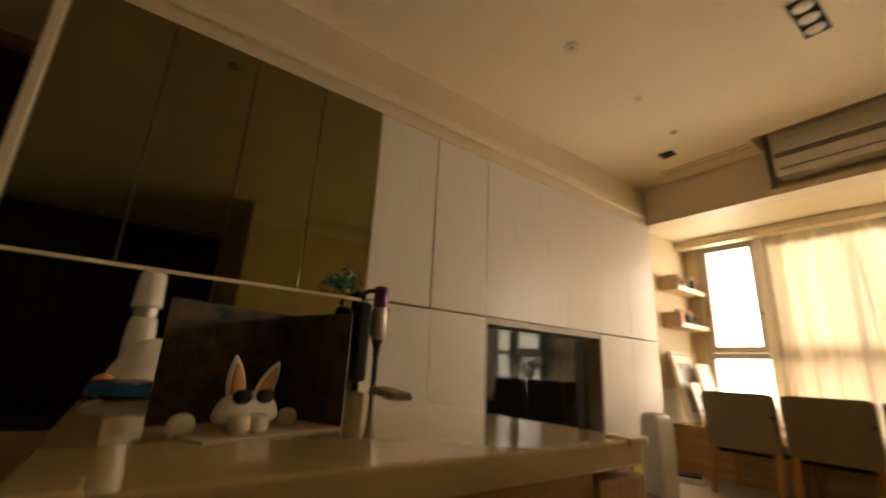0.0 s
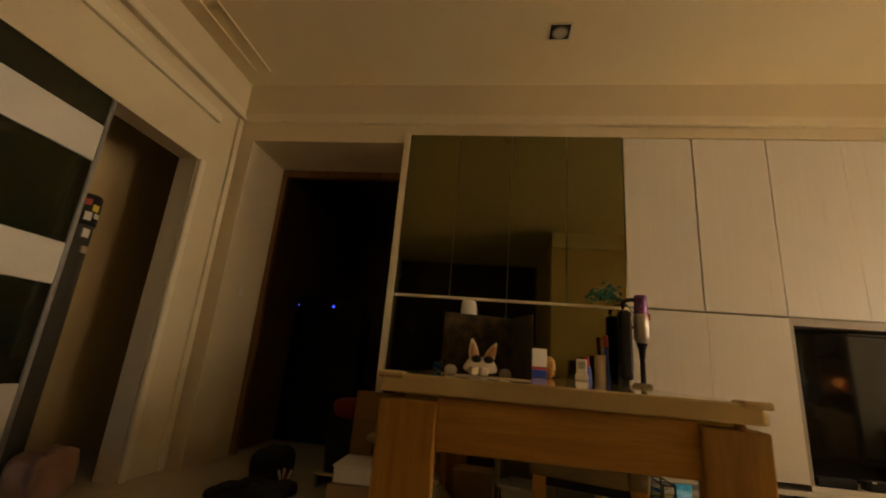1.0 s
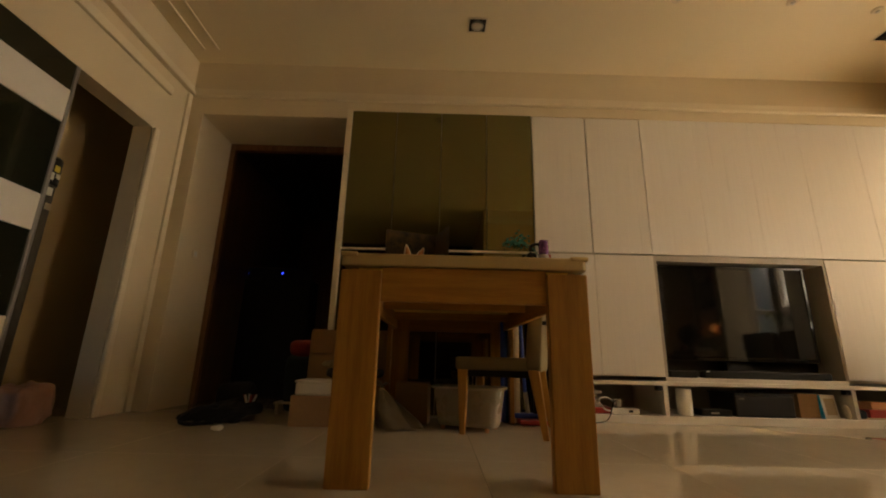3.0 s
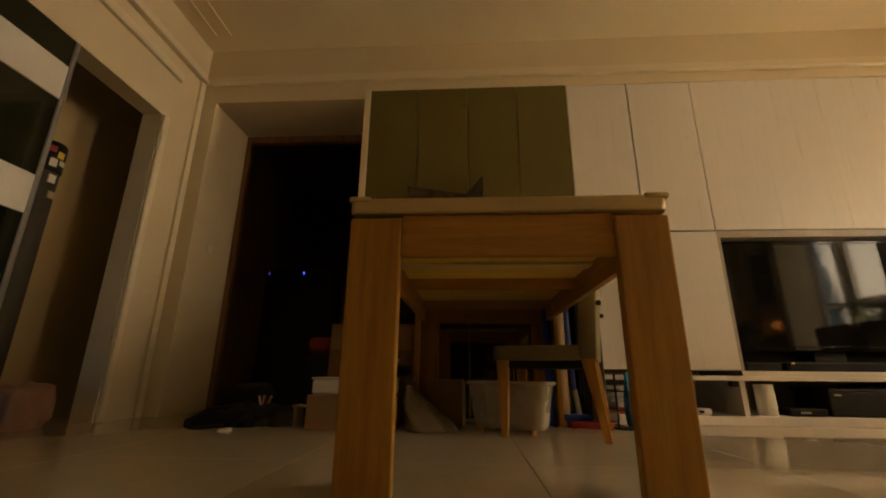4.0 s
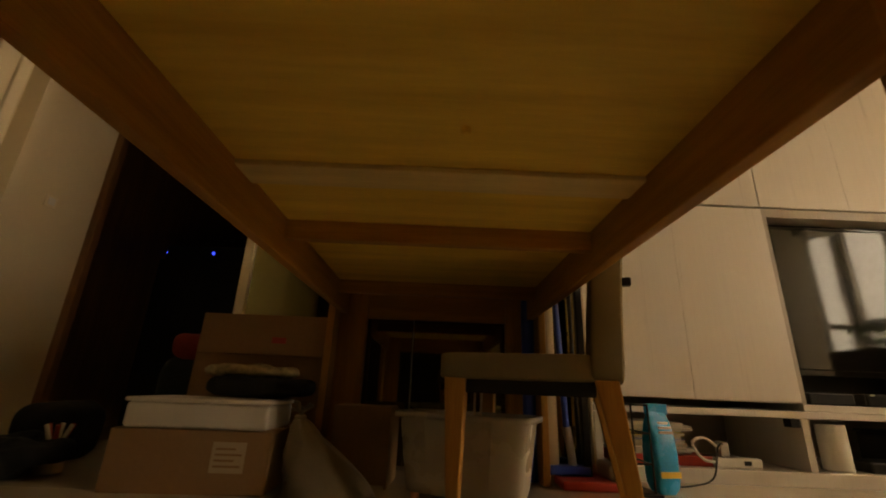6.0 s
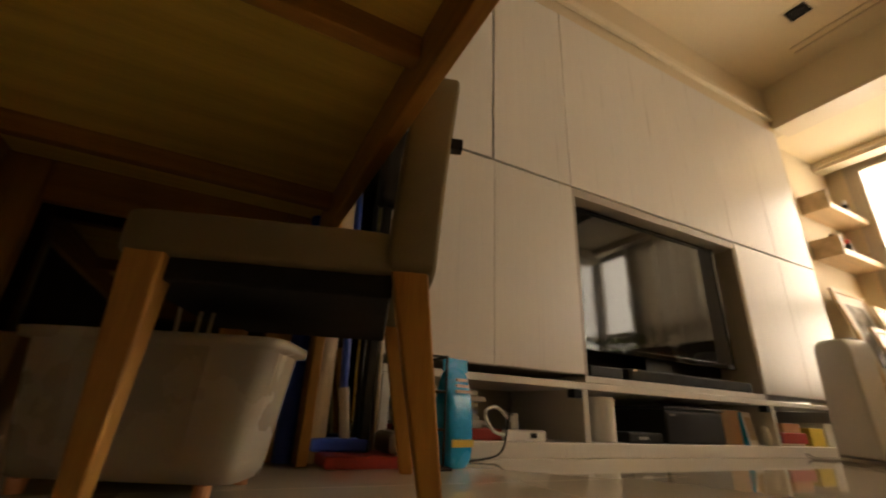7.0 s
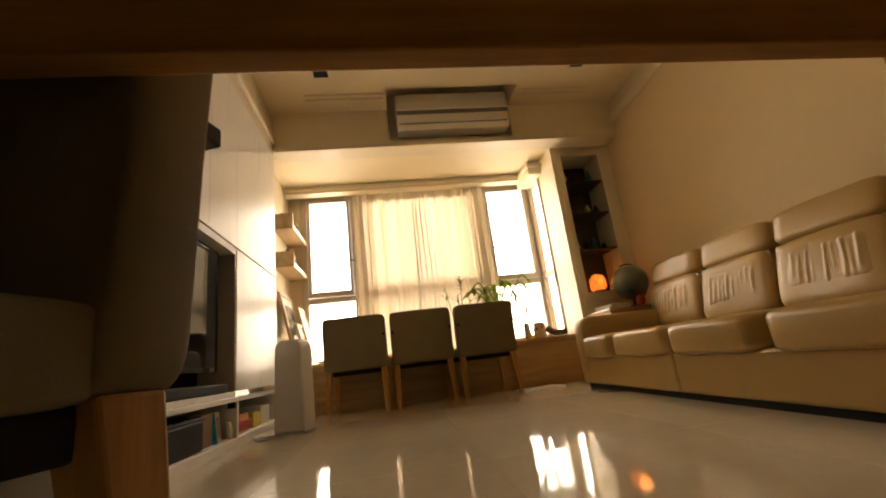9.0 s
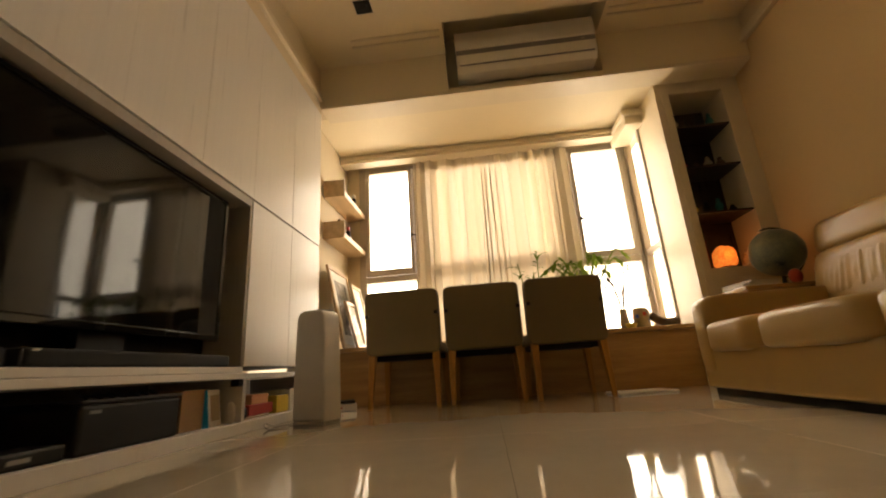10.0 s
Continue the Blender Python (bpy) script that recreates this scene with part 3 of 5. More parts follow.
for i, (a, c) in enumerate(zip(bounds, bounds[1:])):
    tilt = Matrix.Translation((0, -0.74, 0.385)) @ Matrix.Rotation(radians(12), 4, "X")
    bm = B()
    cushion(bm, c + 0.004, a - 0.004, -0.17, 0.06, 0.0, 0.40, e=0.34, nu=80, nv=40, m=tilt, seed=i * 2.3)
    part("back_cushion", bm, M_LEATHER, sofa)
    # gathered front with uneven vertical creases
    bm = B()
    nu, nv, cols = 110, 26, []
    folds = [(0.22 + 0.062 * k + random.uniform(-0.015, 0.015), random.uniform(0.05, 0.35), random.uniform(0.65, 0.98), random.uniform(0.4, 1.0)) for k in range(10)]
    for p in range(nu + 1):
        u = p / nu
        col = []
        for q in range(nv + 1):
            w = q / nv
            ru, rw = min(1, 5 * min(u, 1 - u)), min(1, 4 * min(w, 1 - w))
            rim = (ru * ru * (3 - 2 * ru)) * (rw * rw * (3 - 2 * rw))
            fold = 0.0
            for f0, lo, hi, amp in folds:
                uc = f0 + 0.10 * (f0 - 0.5) * (1 - w) + 0.012 * noise.noise((w * 3, f0 * 20, i))
                k = max(0.0, min(1.0, (w - lo) / 0.12)) * max(0.0, min(1.0, (hi - w) / 0.18))
                fold += amp * k * math.exp(-((u - uc) / 0.021) ** 2)
            d = 0.030 + 0.030 * rim ** 0.7 + rim * (0.0065 * fold + 0.006 * noise.noise((u * 3 + i, w * 2.5, i + 0.5)))
            col.append(bm.verts.new(tilt @ Vector((c + 0.02 + (a - c - 0.04) * u, d, 0.055 + 0.325 * w))))
        cols.append(col)
    for ca, cb in zip(cols, cols[1:]):
        for q in range(nv):
            bm.faces.new((ca[q], cb[q], cb[q + 1], ca[q + 1]))
    part("pleated_front", bm, M_LEATHER, sofa, "gathered leather pleats")
    bm = B()
    cushion(bm, c + 0.004, a - 0.004, -0.19, 0.055, 0.385, 0.585, e=0.36, nu=64, nv=28, m=tilt, wrinkle=0.006, freq=10, seed=i * 4.7)
    part("headrest", bm, M_LEATHER, sofa)
part("back", box(B(), -2.85, 0.0, -1.0, -0.86, 0.05, 0.72, 0.03, seg=3), M_LEATHER, sofa)


# ---- curtain ----
cur = thing("curtain", "sheer linen curtain glowing with daylight", "curtain")
bm = B()
nx, nz = 420, 24
grid = []
for i in range(nx + 1):
    u = i / nx
    y = 1.43 - 1.62 * u
    col = []
    for j in range(nz + 1):
        v = j / nz
        z = 0.50 + 1.90 * v
        ph = 2 * math.pi * 13 * u + 2.4 * math.sin(2 * math.pi * 2.3 * u)
        amp = 0.034 * (0.6 + 0.4 * math.sin(9 * u + 0.6)) * (1.0 + 0.25 * (1 - v))
        x = 5.21 + amp * math.sin(ph + 0.35 * (1 - v)) + 0.010 * noise.noise((u * 60, v * 1.5, 0))
        yy = y + 0.02 * math.sin(ph * 0.5 + 2 * (1 - v)) * (1 - v)
        yy -= 0.026 * (0.55 + 0.9 * noise.noise((u * 7, 3.1, 0))) * math.sin(2 * ph) * (0.4 + 0.6 * min(1, (1 - v) * 6))
        col.append(bm.verts.new((x, yy, z)))
    grid.append(col)
for a, c in zip(grid, grid[1:]):
    for j in range(nz):
        bm.faces.new((a[j], c[j], c[j + 1], a[j + 1]))
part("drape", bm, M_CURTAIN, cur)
bm = B()
box(bm, 5.236, 5.24, -0.19, 1.43, 2.30, 2.40)
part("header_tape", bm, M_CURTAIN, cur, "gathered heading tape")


# ---- air conditioner ----
M_ACW = material("white_appliance_shell", (0.90, 0.86, 0.77), 0.4, var=0.03, bump=0.01)
M_STRIPE = material("grey_plastic_band", (0.26, 0.25, 0.25), 0.4, var=0.06, bump=0.01)
ac = thing("air_conditioner", "white split air conditioner hung in the beam recess", "air conditioner")
shell = [(4.355, 2.80), (4.172, 2.80), (4.160, 2.815), (4.158, 2.90), (4.166, 2.975), (4.19, 3.005), (4.355, 3.01)]
bm = extrude_outline(B(), shell, -0.290, 0.862)
part("casing", bm, M_ACW, ac)
lower = [(4.355, 2.607), (4.215, 2.607), (4.172, 2.640), (4.160, 2.690), (4.160, 2.752), (4.355, 2.752)]
bm = extrude_outline(B(), lower, -0.288, 0.860)
part("lower_casing", bm, M_ACW, ac)
part("air_slot", box(B(), 4.163, 4.352, -0.287, 0.859, 2.7525, 2.7995), M_STRIPE, ac, "dark grey band")
part("louver", box(B(), 4.150, 4.158, -0.255, 0.825, 2.656, 2.742, 0.003), M_ACW, ac)
part("slit", box(B(), 4.1545, 4.170, -0.265, 0.835, 2.649, 2.6525), M_STRIPE, ac)
ac.location.x = -0.07
part("bracket", box(B(), 4.3555, 4.428, -0.20, 0.77, 2.66, 2.96, 0.004), M_GREYM, ac)
part("display", box(B(), 4.1605, 4.1635, -0.20, -0.17, 2.765, 2.785), M_GREYM, ac)


# ---- more materials ----
M_RED = material("red_plastic", (0.45, 0.05, 0.035), 0.4, var=0.1)
M_BLUE = material("blue_plastic", (0.03, 0.09, 0.55), 0.35, var=0.1)
M_PURPLE = material("purple_anodised_metal", (0.16, 0.06, 0.20), 0.3, metal=0.6, var=0.1)
M_AQUA = material("aqua_foil", (0.02, 0.38, 0.78), 0.28, var=0.15, scale=14, bump=0.2)
M_ORANGE = material("orange_print", (0.75, 0.32, 0.05), 0.4, var=0.15)
M_YELLOW = material("yellow_print", (0.75, 0.58, 0.08), 0.45, var=0.12)
M_PAPER = material("white_paper", (0.76, 0.73, 0.66), 0.8, var=0.06, fine=160)
M_TEAL = material("teal_foliage", (0.05, 0.26, 0.24), 0.6, var=0.2)
M_LEAF = cloth("green_leaf", (0.10, 0.18, 0.03), (0.26, 0.38, 0.05), 0.45)
M_TWIG = material("brown_twig", (0.12, 0.075, 0.035), 0.8, var=0.2)
M_PRINT = material("dark_forest_print", (0.005, 0.006, 0.003), 0.5, var=0.6, scale=26, fine=90, second=(0.11, 0.068, 0.018), bump=0.0)
M_RABBIT = material("white_felt", (0.75, 0.68, 0.55), 0.9, var=0.06, fine=260, bump=0.1)
M_PINK = material("orange_pink_felt", (0.62, 0.30, 0.14), 0.9, var=0.08)
M_CLEARP = material("cloudy_plastic_film", (0.23, 0.19, 0.125), 0.35, var=0.12, scale=9, bump=0.3)
M_GLOBE = material("blue_grey_globe_print", (0.10, 0.16, 0.20), 0.35, var=0.4, scale=7, second=(0.26, 0.27, 0.18))
M_SALT = glow("lit_salt_crystal", (1.0, 0.24, 0.03), 1.15)
nt = M_SALT.node_tree
nz = nt.nodes.new("ShaderNodeTexNoise")
nz.inputs["Scale"].default_value = 16
nz.inputs["Detail"].default_value = 4
rp = nt.nodes.new("ShaderNodeValToRGB")
rp.color_ramp.elements[0].position, rp.color_ramp.elements[1].position = 0.36, 0.66
rp.color_ramp.elements[0].color = (0.55, 0.06, 0.006, 1)
rp.color_ramp.elements[1].color = (1.0, 0.34, 0.045, 1)
nt.links.new(nz.outputs[0], rp.inputs[0])
nt.links.new(rp.outputs[0], nt.nodes["Principled BSDF"].inputs["Emission Color"])
M_LED = glow("blue_led", (0.02, 0.05, 1.0), 4.0)
M_CLOTHD = material("black_cloth", (0.012, 0.012, 0.014), 0.9, var=0.3, bump=0.3)
M_CLOTHG = material("dark_green_cloth", (0.010, 0.020, 0.017), 0.9, var=0.3, bump=0.3)
M_TAN = material("tan_cardboard_sleeve", (0.50, 0.40, 0.26), 0.7, var=0.1)
M_LAMPGLASS = material("frosted_lamp_lens", (0.62, 0.58, 0.5), 0.3, var=0.1)
M_PHOTO = material("grey_photo_print", (0.16, 0.15, 0.14), 0.25, var=0.5, scale=6, second=(0.66, 0.62, 0.56))
M_FROST = material("dark_tinted_glass", (0.012, 0.016, 0.010), 0.08, var=0.2, coat=0.6, rough_var=0.02)


# ---- television ----
tv = thing("television", "black flat television reflecting the bright window", "television")
part("screen", box(B(), 1.99, 2.985, 2.150, 2.154, 0.475, 1.165, 0.001), M_SCREEN, tv)
part("side_strip", box(B(), 2.987, 3.115, 2.149, 2.154, 0.475, 1.165, 0.001), M_MATTE, tv, "matte black strip beside the screen")
bm = B()
for a in ((1.965, 3.14, 0.445, 0.474), (1.965, 3.14, 1.166, 1.186)):
    box(bm, a[0], a[1], 2.144, 2.20, a[2], a[3], 0.004)
for a in ((1.965, 1.989), (3.116, 3.14)):
    box(bm, a[0], a[1], 2.144, 2.20, 0.474, 1.166, 0.004)
part("bezel", bm, M_SCREEN, tv)
part("back_cover", box(B(), 1.98, 3.13, 2.156, 2.23, 0.46, 1.17, 0.01), M_BLACK, tv)
part("neck", box(B(), 2.45, 2.65, 2.20, 2.24, 0.335, 0.47, 0.004), M_BLACK, tv)
part("foot", box(B(), 2.30, 2.80, 2.14, 2.29, 0.321, 0.336, 0.005), M_BLACK, tv)
sb = thing("soundbar", "long black soundbar in front of the television", "soundbar")
part("body", box(B(), 2.20, 3.16, 2.088, 2.138, 0.3205, 0.375, 0.012, seg=3), M_MATTE, sb)
part("end_cap", box(B(), 2.19, 2.199, 2.09, 2.136, 0.323, 0.372, 0.003), M_BLACK, sb)
part("status_light", box(B(), 2.22, 2.24, 2.0865, 2.0885, 0.366, 0.372), M_WHITE, sb)
mb = thing("media_box", "small black media player box beside the television", "media player")
part("body", box(B(), 1.95, 2.15, 2.09, 2.14, 0.3205, 0.37, 0.006), M_BLACK, mb)

# ---- contents of the low open shelf ----
SZ = 0.0555
random.seed(5)
pal = [M_PAPER, M_WHITE, M_TAN, M_PAPER, M_BLUE, M_PAPER, M_YELLOW, M_AQUA, M_PAPER]
z = SZ
rb = solid("storage_box", box(B(), 1.10, 1.52, 2.12, 2.40, z, z + 0.04, 0.004), M_RED, "flat red box under the stacked magazines", "box")
z += 0.0405
for i in range(11):
    h = random.uniform(0.006, 0.016)
    dx, dy = random.uniform(-0.03, 0.03), random.uniform(-0.015, 0.02)
    mag = thing("magazine", "paper magazine in a messy shelf stack", "magazine", pose(1.27 + dx, 2.25 + dy, z, 0, 0, random.uniform(-9, 9)), group="stacked magazines")
    part("page_block", box(B(), -0.148, 0.148, -0.107, 0.107, 0.001, h - 0.0015), M_PAPER, mag)
    bm = box(B(), -0.15, 0.15, -0.11, 0.11, h - 0.0015, h, 0.0004, seg=1)
    box(bm, -0.15, 0.15, -0.11, 0.11, 0, 0.001)
    part("cover", bm, pal[i % len(pal)], mag)
    z += h + 0.0004
ps = thing("power_strip", "white power strip with plugs on the shelf", "power strip")
part("body", box(B(), 1.50, 1.70, 2.10, 2.15, SZ, SZ + 0.04, 0.008), M_WHITE, ps)
part("plug", box(B(), 1.53, 1.57, 2.105, 2.145, SZ + 0.041, SZ + 0.10, 0.006), M_GREYM, ps, "grey adapter plug")
part("socket", box(B(), 1.62, 1.65, 2.0985, 2.102, SZ + 0.012, SZ + 0.03), M_BLACK, ps)
bm = tube(B(), curve_pts([(1.55, 2.12, SZ + 0.06), (1.46, 2.09, 0.17), (1.40, 2.08, 0.15), (1.44, 2.085, 0.09), (1.51, 2.10, SZ + 0.02)]), 0.006)
part("cord", bm, M_WHITE, ps)
bm = tube(B(), curve_pts([(1.57, 2.13, SZ + 0.09), (1.50, 2.07, 0.14), (1.44, 2.03, 0.03), (1.32, 1.98, 0.006), (1.20, 1.95, 0.005)]), 0.0035)
part("cord", bm, M_BLACK, ps)
pr = thing("paper_roll", "white paper towel roll standing on the shelf", "paper roll")
bm = lathe(B(), [(0.02, SZ), (0.052, SZ), (0.053, SZ + 0.01), (0.053, SZ + 0.18), (0.051, SZ + 0.185), (0.02, SZ + 0.185)], (2.06, 2.15, 0), 32)
part("roll", bm, M_PAPER, pr)
ro = thing("router", "small black router on the shelf", "router")
part("body", box(B(), 2.16, 2.38, 2.10, 2.24, SZ, SZ + 0.045, 0.008), M_BLACK, ro)
part("badge", box(B(), 2.22, 2.28, 2.0985, 2.101, SZ + 0.016, SZ + 0.028), M_GREYM, ro)
bx = thing("speaker_box", "black rectangular subwoofer box on the shelf", "speaker")
part("body", box(B(), 2.40, 2.84, 2.09, 2.40, SZ, SZ + 0.150, 0.012), M_BLACK, bx)
part("lid", box(B(), 2.395, 2.845, 2.085, 2.405, SZ + 0.1505, SZ + 0.164, 0.004), M_BLACK, bx)
part("badge", box(B(), 2.43, 2.47, 2.0875, 2.091, SZ + 0.122, SZ + 0.132), M_GREYM, bx)
bm = B()
for k in range(7):
    tube(bm, curve_pts([(2.45 + 0.05 * k, 2.12, SZ + 0.166), (2.5 + 0.05 * k, 2.2, SZ + 0.18), (2.55 + 0.04 * k, 2.16, SZ + 0.167)]), 0.004)
solid("cable_bundle", bm, M_BLACK, "tangled black cables on the subwoofer", "cable")
cb = thing("cardboard_carton", "brown cardboard carton on the shelf", "box")
part("carton", box(B(), 2.90, 3.07, 2.13, 2.42, SZ, SZ + 0.17, 0.003), M_CARD, cb)
fr = thing("photo_frame", "small white frame with a blue edge leaning on the shelf", "photo frame", pose(3.13, 2.12, SZ, -6, 0, 12))
part("frame", box(B(), -0.07, 0.07, 0.0, 0.03, 0, 0.165, 0.003), M_WHITE, fr)
part("picture", box(B(), -0.045, 0.05, -0.002, 0.0005, 0.025, 0.14), M_TAN, fr)
part("edge", box(B(), -0.078, -0.0705, 0.0, 0.03, 0, 0.165, 0.001), M_AQUA, fr, "pale blue edge")
solid("tissue", cushion(B(), 3.205, 3.245, 2.085, 2.125, SZ, SZ + 0.10, e=0.8, nu=16, nv=12, wrinkle=0.01, freq=40), M_PAPER, "crumpled white tissue on the shelf", "tissue")
for i, (x0, x1, z0, z1, mm, lab) in enumerate((
        (3.36, 3.62, SZ, SZ + 0.012, M_TAN, "flat tan booklet on the shelf"), (3.40, 3.66, SZ + 0.0125, SZ + 0.07, M_RED, "faded red box on the shelf"),
        (3.42, 3.60, SZ + 0.0705, SZ + 0.12, M_PINK, "orange-pink box on top of a red box"), (3.70, 3.86, SZ, SZ + 0.10, M_YELLOW, "yellow packet on the shelf"),
        (3.88, 4.10, SZ, SZ + 0.13, M_PAPER, "white paper box on the shelf"))):
    solid("storage_box", box(B(), x0, x1, 2.11, 2.30, z0, z1, 0.004), mm, lab, "box")
solid("dark_pouch", cushion(B(), 3.30, 3.385, 2.10, 2.22, SZ, SZ + 0.07, e=0.6, nu=18, nv=12, wrinkle=0.006, freq=20), M_CLOTHD, "small black pouch on the shelf", "pouch")


# ---- ceiling fittings ----
def spot(x, y, n, yaw, lit):
    s = thing("ceiling_spotlight", f"recessed black ceiling spotlight with {'three lamps' if n > 1 else 'one lamp'}, switched off", "ceiling light", pose(x, y, CEIL, 0, 0, yaw), group="ceiling spotlights")
    a, w = 0.062, 0.062 * n
    bm = B()
    for q in ((-w - 0.014, w + 0.014, -a - 0.014, -a), (-w - 0.014, w + 0.014, a, a + 0.014), (-w - 0.014, -w, -a, a), (w, w + 0.014, -a, a)):
        box(bm, *q, -0.006, 0.0, 0.002)
    part("rim", bm, M_TRIM, s)
    part("housing", box(B(), -w, w, -a, a, -0.0035, -0.0005), M_MATTE, s)
    for i in range(n):
        cx = (i - (n - 1) / 2) * 0.118
        bm = lathe(B(), [(0.03, -0.004), (0.048, -0.004), (0.049, -0.012), (0.040, -0.014), (0.03, -0.006)], (cx, 0, 0), 24)
        part("lamp_ring", bm, M_GREYM if lit else M_BLACK, s)
        part("lens", lathe(B(), [(0.004, -0.0055), (0.038, -0.0055), (0.036, -0.013), (0.004, -0.016)], (cx, 0, 0), 24), M_LAMPGLASS if lit else M_BLACK, s)
    return s


spot(0.46, 1.555, 1, 0, True)
spot(3.62, 1.52, 1, 0, False)
spot(3.56, -0.85, 1, 0, False)
spot(2.66, 0.255, 3, 0, True)
for x, y, r in ((2.65, 1.25, 0.038), (1.84, 1.245, 0.05), (0.18, 1.242, 0.05), (3.30, 1.30, 0.035)):
    d = thing("ceiling_detector", "small round white detector on the ceiling", "detector", pose(x, y, CEIL), group="ceiling detectors")
    part("base", lathe(B(), [(0.01, -0.001), (r, -0.001), (r, -0.006), (r * 0.8, -0.012), (0.01, -0.012)], seg=28), M_TRIM, d)
    part("sensor", lathe(B(), [(0.004, -0.0122), (r * 0.4, -0.0122), (r * 0.32, -0.020), (0.004, -0.022)], seg=20), M_LAMPGLASS, d)
sw = thing("light_switch", "cream light switch on the corridor wall", "switch")
part("plate", box(B(), -1.837, -1.829, 2.28, 2.35, 1.18, 1.25, 0.003), M_TRIM, sw)
part("rocker", box(B(), -1.829, -1.825, 2.295, 2.335, 1.195, 1.235, 0.002), M_WHITE, sw)

# ---- striped sliding door in the doorway ----
sd = thing("door_1", "sliding glass door with broad white and dark stripes", "door", kind="structure")
X0, X1 = LEFT_X - 0.03, LEFT_X + 0.008
for z0, z1 in ((0.0, 0.567), (1.02, 1.22), (1.66, 1.86)):
    part("white_panel", box(B(), X0, X1, -0.88, 1.02, z0, z1, 0.002), M_WHITE, sd)
for z0, z1 in ((0.569, 1.018), (1.222, 1.658), (1.862, 2.03)):
    part("glass_panel", box(B(), X0 + 0.008, X1 - 0.006, -0.88, 1.02, z0, z1), M_FROST, sd)
part("stile", box(B(), X0 - 0.004, X1 + 0.004, 1.021, 1.045, 0.0, 2.03, 0.006), M_STRIPE, sd)
solid("plastic_bag", cushion(B(), -2.18, -1.985, 1.24, 1.54, 0.0, 0.22, e=0.7, nu=40, nv=24, wrinkle=0.03, freq=14), material("pink_plastic_bag", (0.44, 0.25, 0.18), 0.4, var=0.2, scale=9, bump=0.3),
      "crumpled pale pink plastic bag on the side room floor", "bag")

mr = thing("rolled_mat", "tall grey rolled mat with a stickered black cap", "mat", pose(-2.30, 1.36, 0))
part("roll", lathe(B(), [(0.02, 0), (0.066, 0), (0.068, 0.02), (0.070, 0.7), (0.068, 1.40), (0.062, 1.415), (0.02, 1.415)], seg=32), material("grey_mat_foam", (0.06, 0.05, 0.034), 0.7, var=0.15, scale=5, fine=80, bump=0.1), mr)
cap = part("cap", lathe(B(), [(0.02, 1.416), (0.074, 1.416), (0.075, 1.43), (0.075, 1.585), (0.066, 1.60), (0.02, 1.60)], seg=32), M_BLACK, mr)
for k, (a, z, h, mm) in enumerate(((-62, 1.44, 0.05, M_PAPER), (-40, 1.50, 0.04, M_YELLOW), (-75, 1.53, 0.035, M_RED), (-25, 1.46, 0.03, M_PAPER), (-50, 1.34, 0.05, M_PAPER), (-35, 1.25, 0.04, M_TAN))):
    part("sticker", box(B(), 0.0665, 0.0765, -0.018, 0.018, z, z + h, m=Matrix.Rotation(radians(a + 40), 4, "Z")), mm, mr)

# ---- corridor clutter ----
bm = cushion(B(), -1.40, -0.90, 1.55, 1.87, 0.0, 0.17, e=0.85, nu=64, nv=30, wrinkle=0.05, freq=8)
for q in bm.verts:
    k = max(0.0, min(1.0, (q.co.x + 1.40) / 0.5))
    q.co.z = max(0.0, q.co.z * (0.22 + 1.0 * k - 0.35 * k * k) + 0.02 * noise.noise(q.co * 14))
    q.co.y = 1.71 + (q.co.y - 1.71) * (0.45 + 0.6 * k)
sbag = thing("shoe_bag", "black cloth shoe bag slumped on the floor", "bag")
part("body", bm, M_CLOTHD, sbag)
part("strap", tube(B(), curve_pts([(-1.12, 1.66, 0.10), (-1.20, 1.58, 0.09), (-1.28, 1.53, 0.03), (-1.22, 1.50, 0.012), (-1.08, 1.53, 0.02)]), 0.010), M_CLOTHD, sbag)
solid("duffel_bag", cushion(B(), -1.30, -1.08, 1.90, 2.16, 0.0, 0.22, e=0.6, nu=36, nv=20, wrinkle=0.02, freq=9), M_CLOTHD, "black duffel bag on the corridor floor", "bag")
st = thing("step_stool", "low white plastic stool by the corridor", "stool", pose(-0.86, 2.16, 0))
part("seat", box(B(), -0.09, 0.09, -0.07, 0.07, 0.07, 0.085, 0.006), M_TAN, st)
for sx in (-0.08, 0.06):
    part("side", box(B(), sx, sx + 0.02, -0.06, 0.06, 0, 0.069, 0.003), M_TAN, st)
tj = thing("glass_jar", "small glass jar with striped candy sticks", "jar", pose(-1.0, 1.80, 0))
part("jar", lathe(B(), [(0.01, 0), (0.04, 0), (0.042, 0.01), (0.042, 0.075), (0.036, 0.085), (0.01, 0.085)], seg=20), M_BIN, tj)
for i in range(6):
    a = i * 1.05
    part("stick", rod(B(), (0.015 * math.cos(a), 0.015 * math.sin(a), 0.086), (0.04 * math.cos(a), 0.04 * math.sin(a), 0.155), 0.007, seg=8), M_RED if i % 2 else M_PAPER, tj)
solid("paper_scrap", cushion(B(), -1.02, -0.96, 1.36, 1.42, 0.0, 0.025, e=0.9, nu=14, nv=10, wrinkle=0.012, freq=40), M_PAPER, "crumpled white paper scrap on the tiles", "paper")
hp = thing("laundry_hamper", "dark green cloth hamper beside the mirror cabinet", "hamper")
part("basket", cushion(B(), -0.92, -0.64, 2.12, 2.45, 0.0, 0.42, e=0.35, nu=32, nv=20, wrinkle=0.012, freq=7), M_CLOTHG, hp)
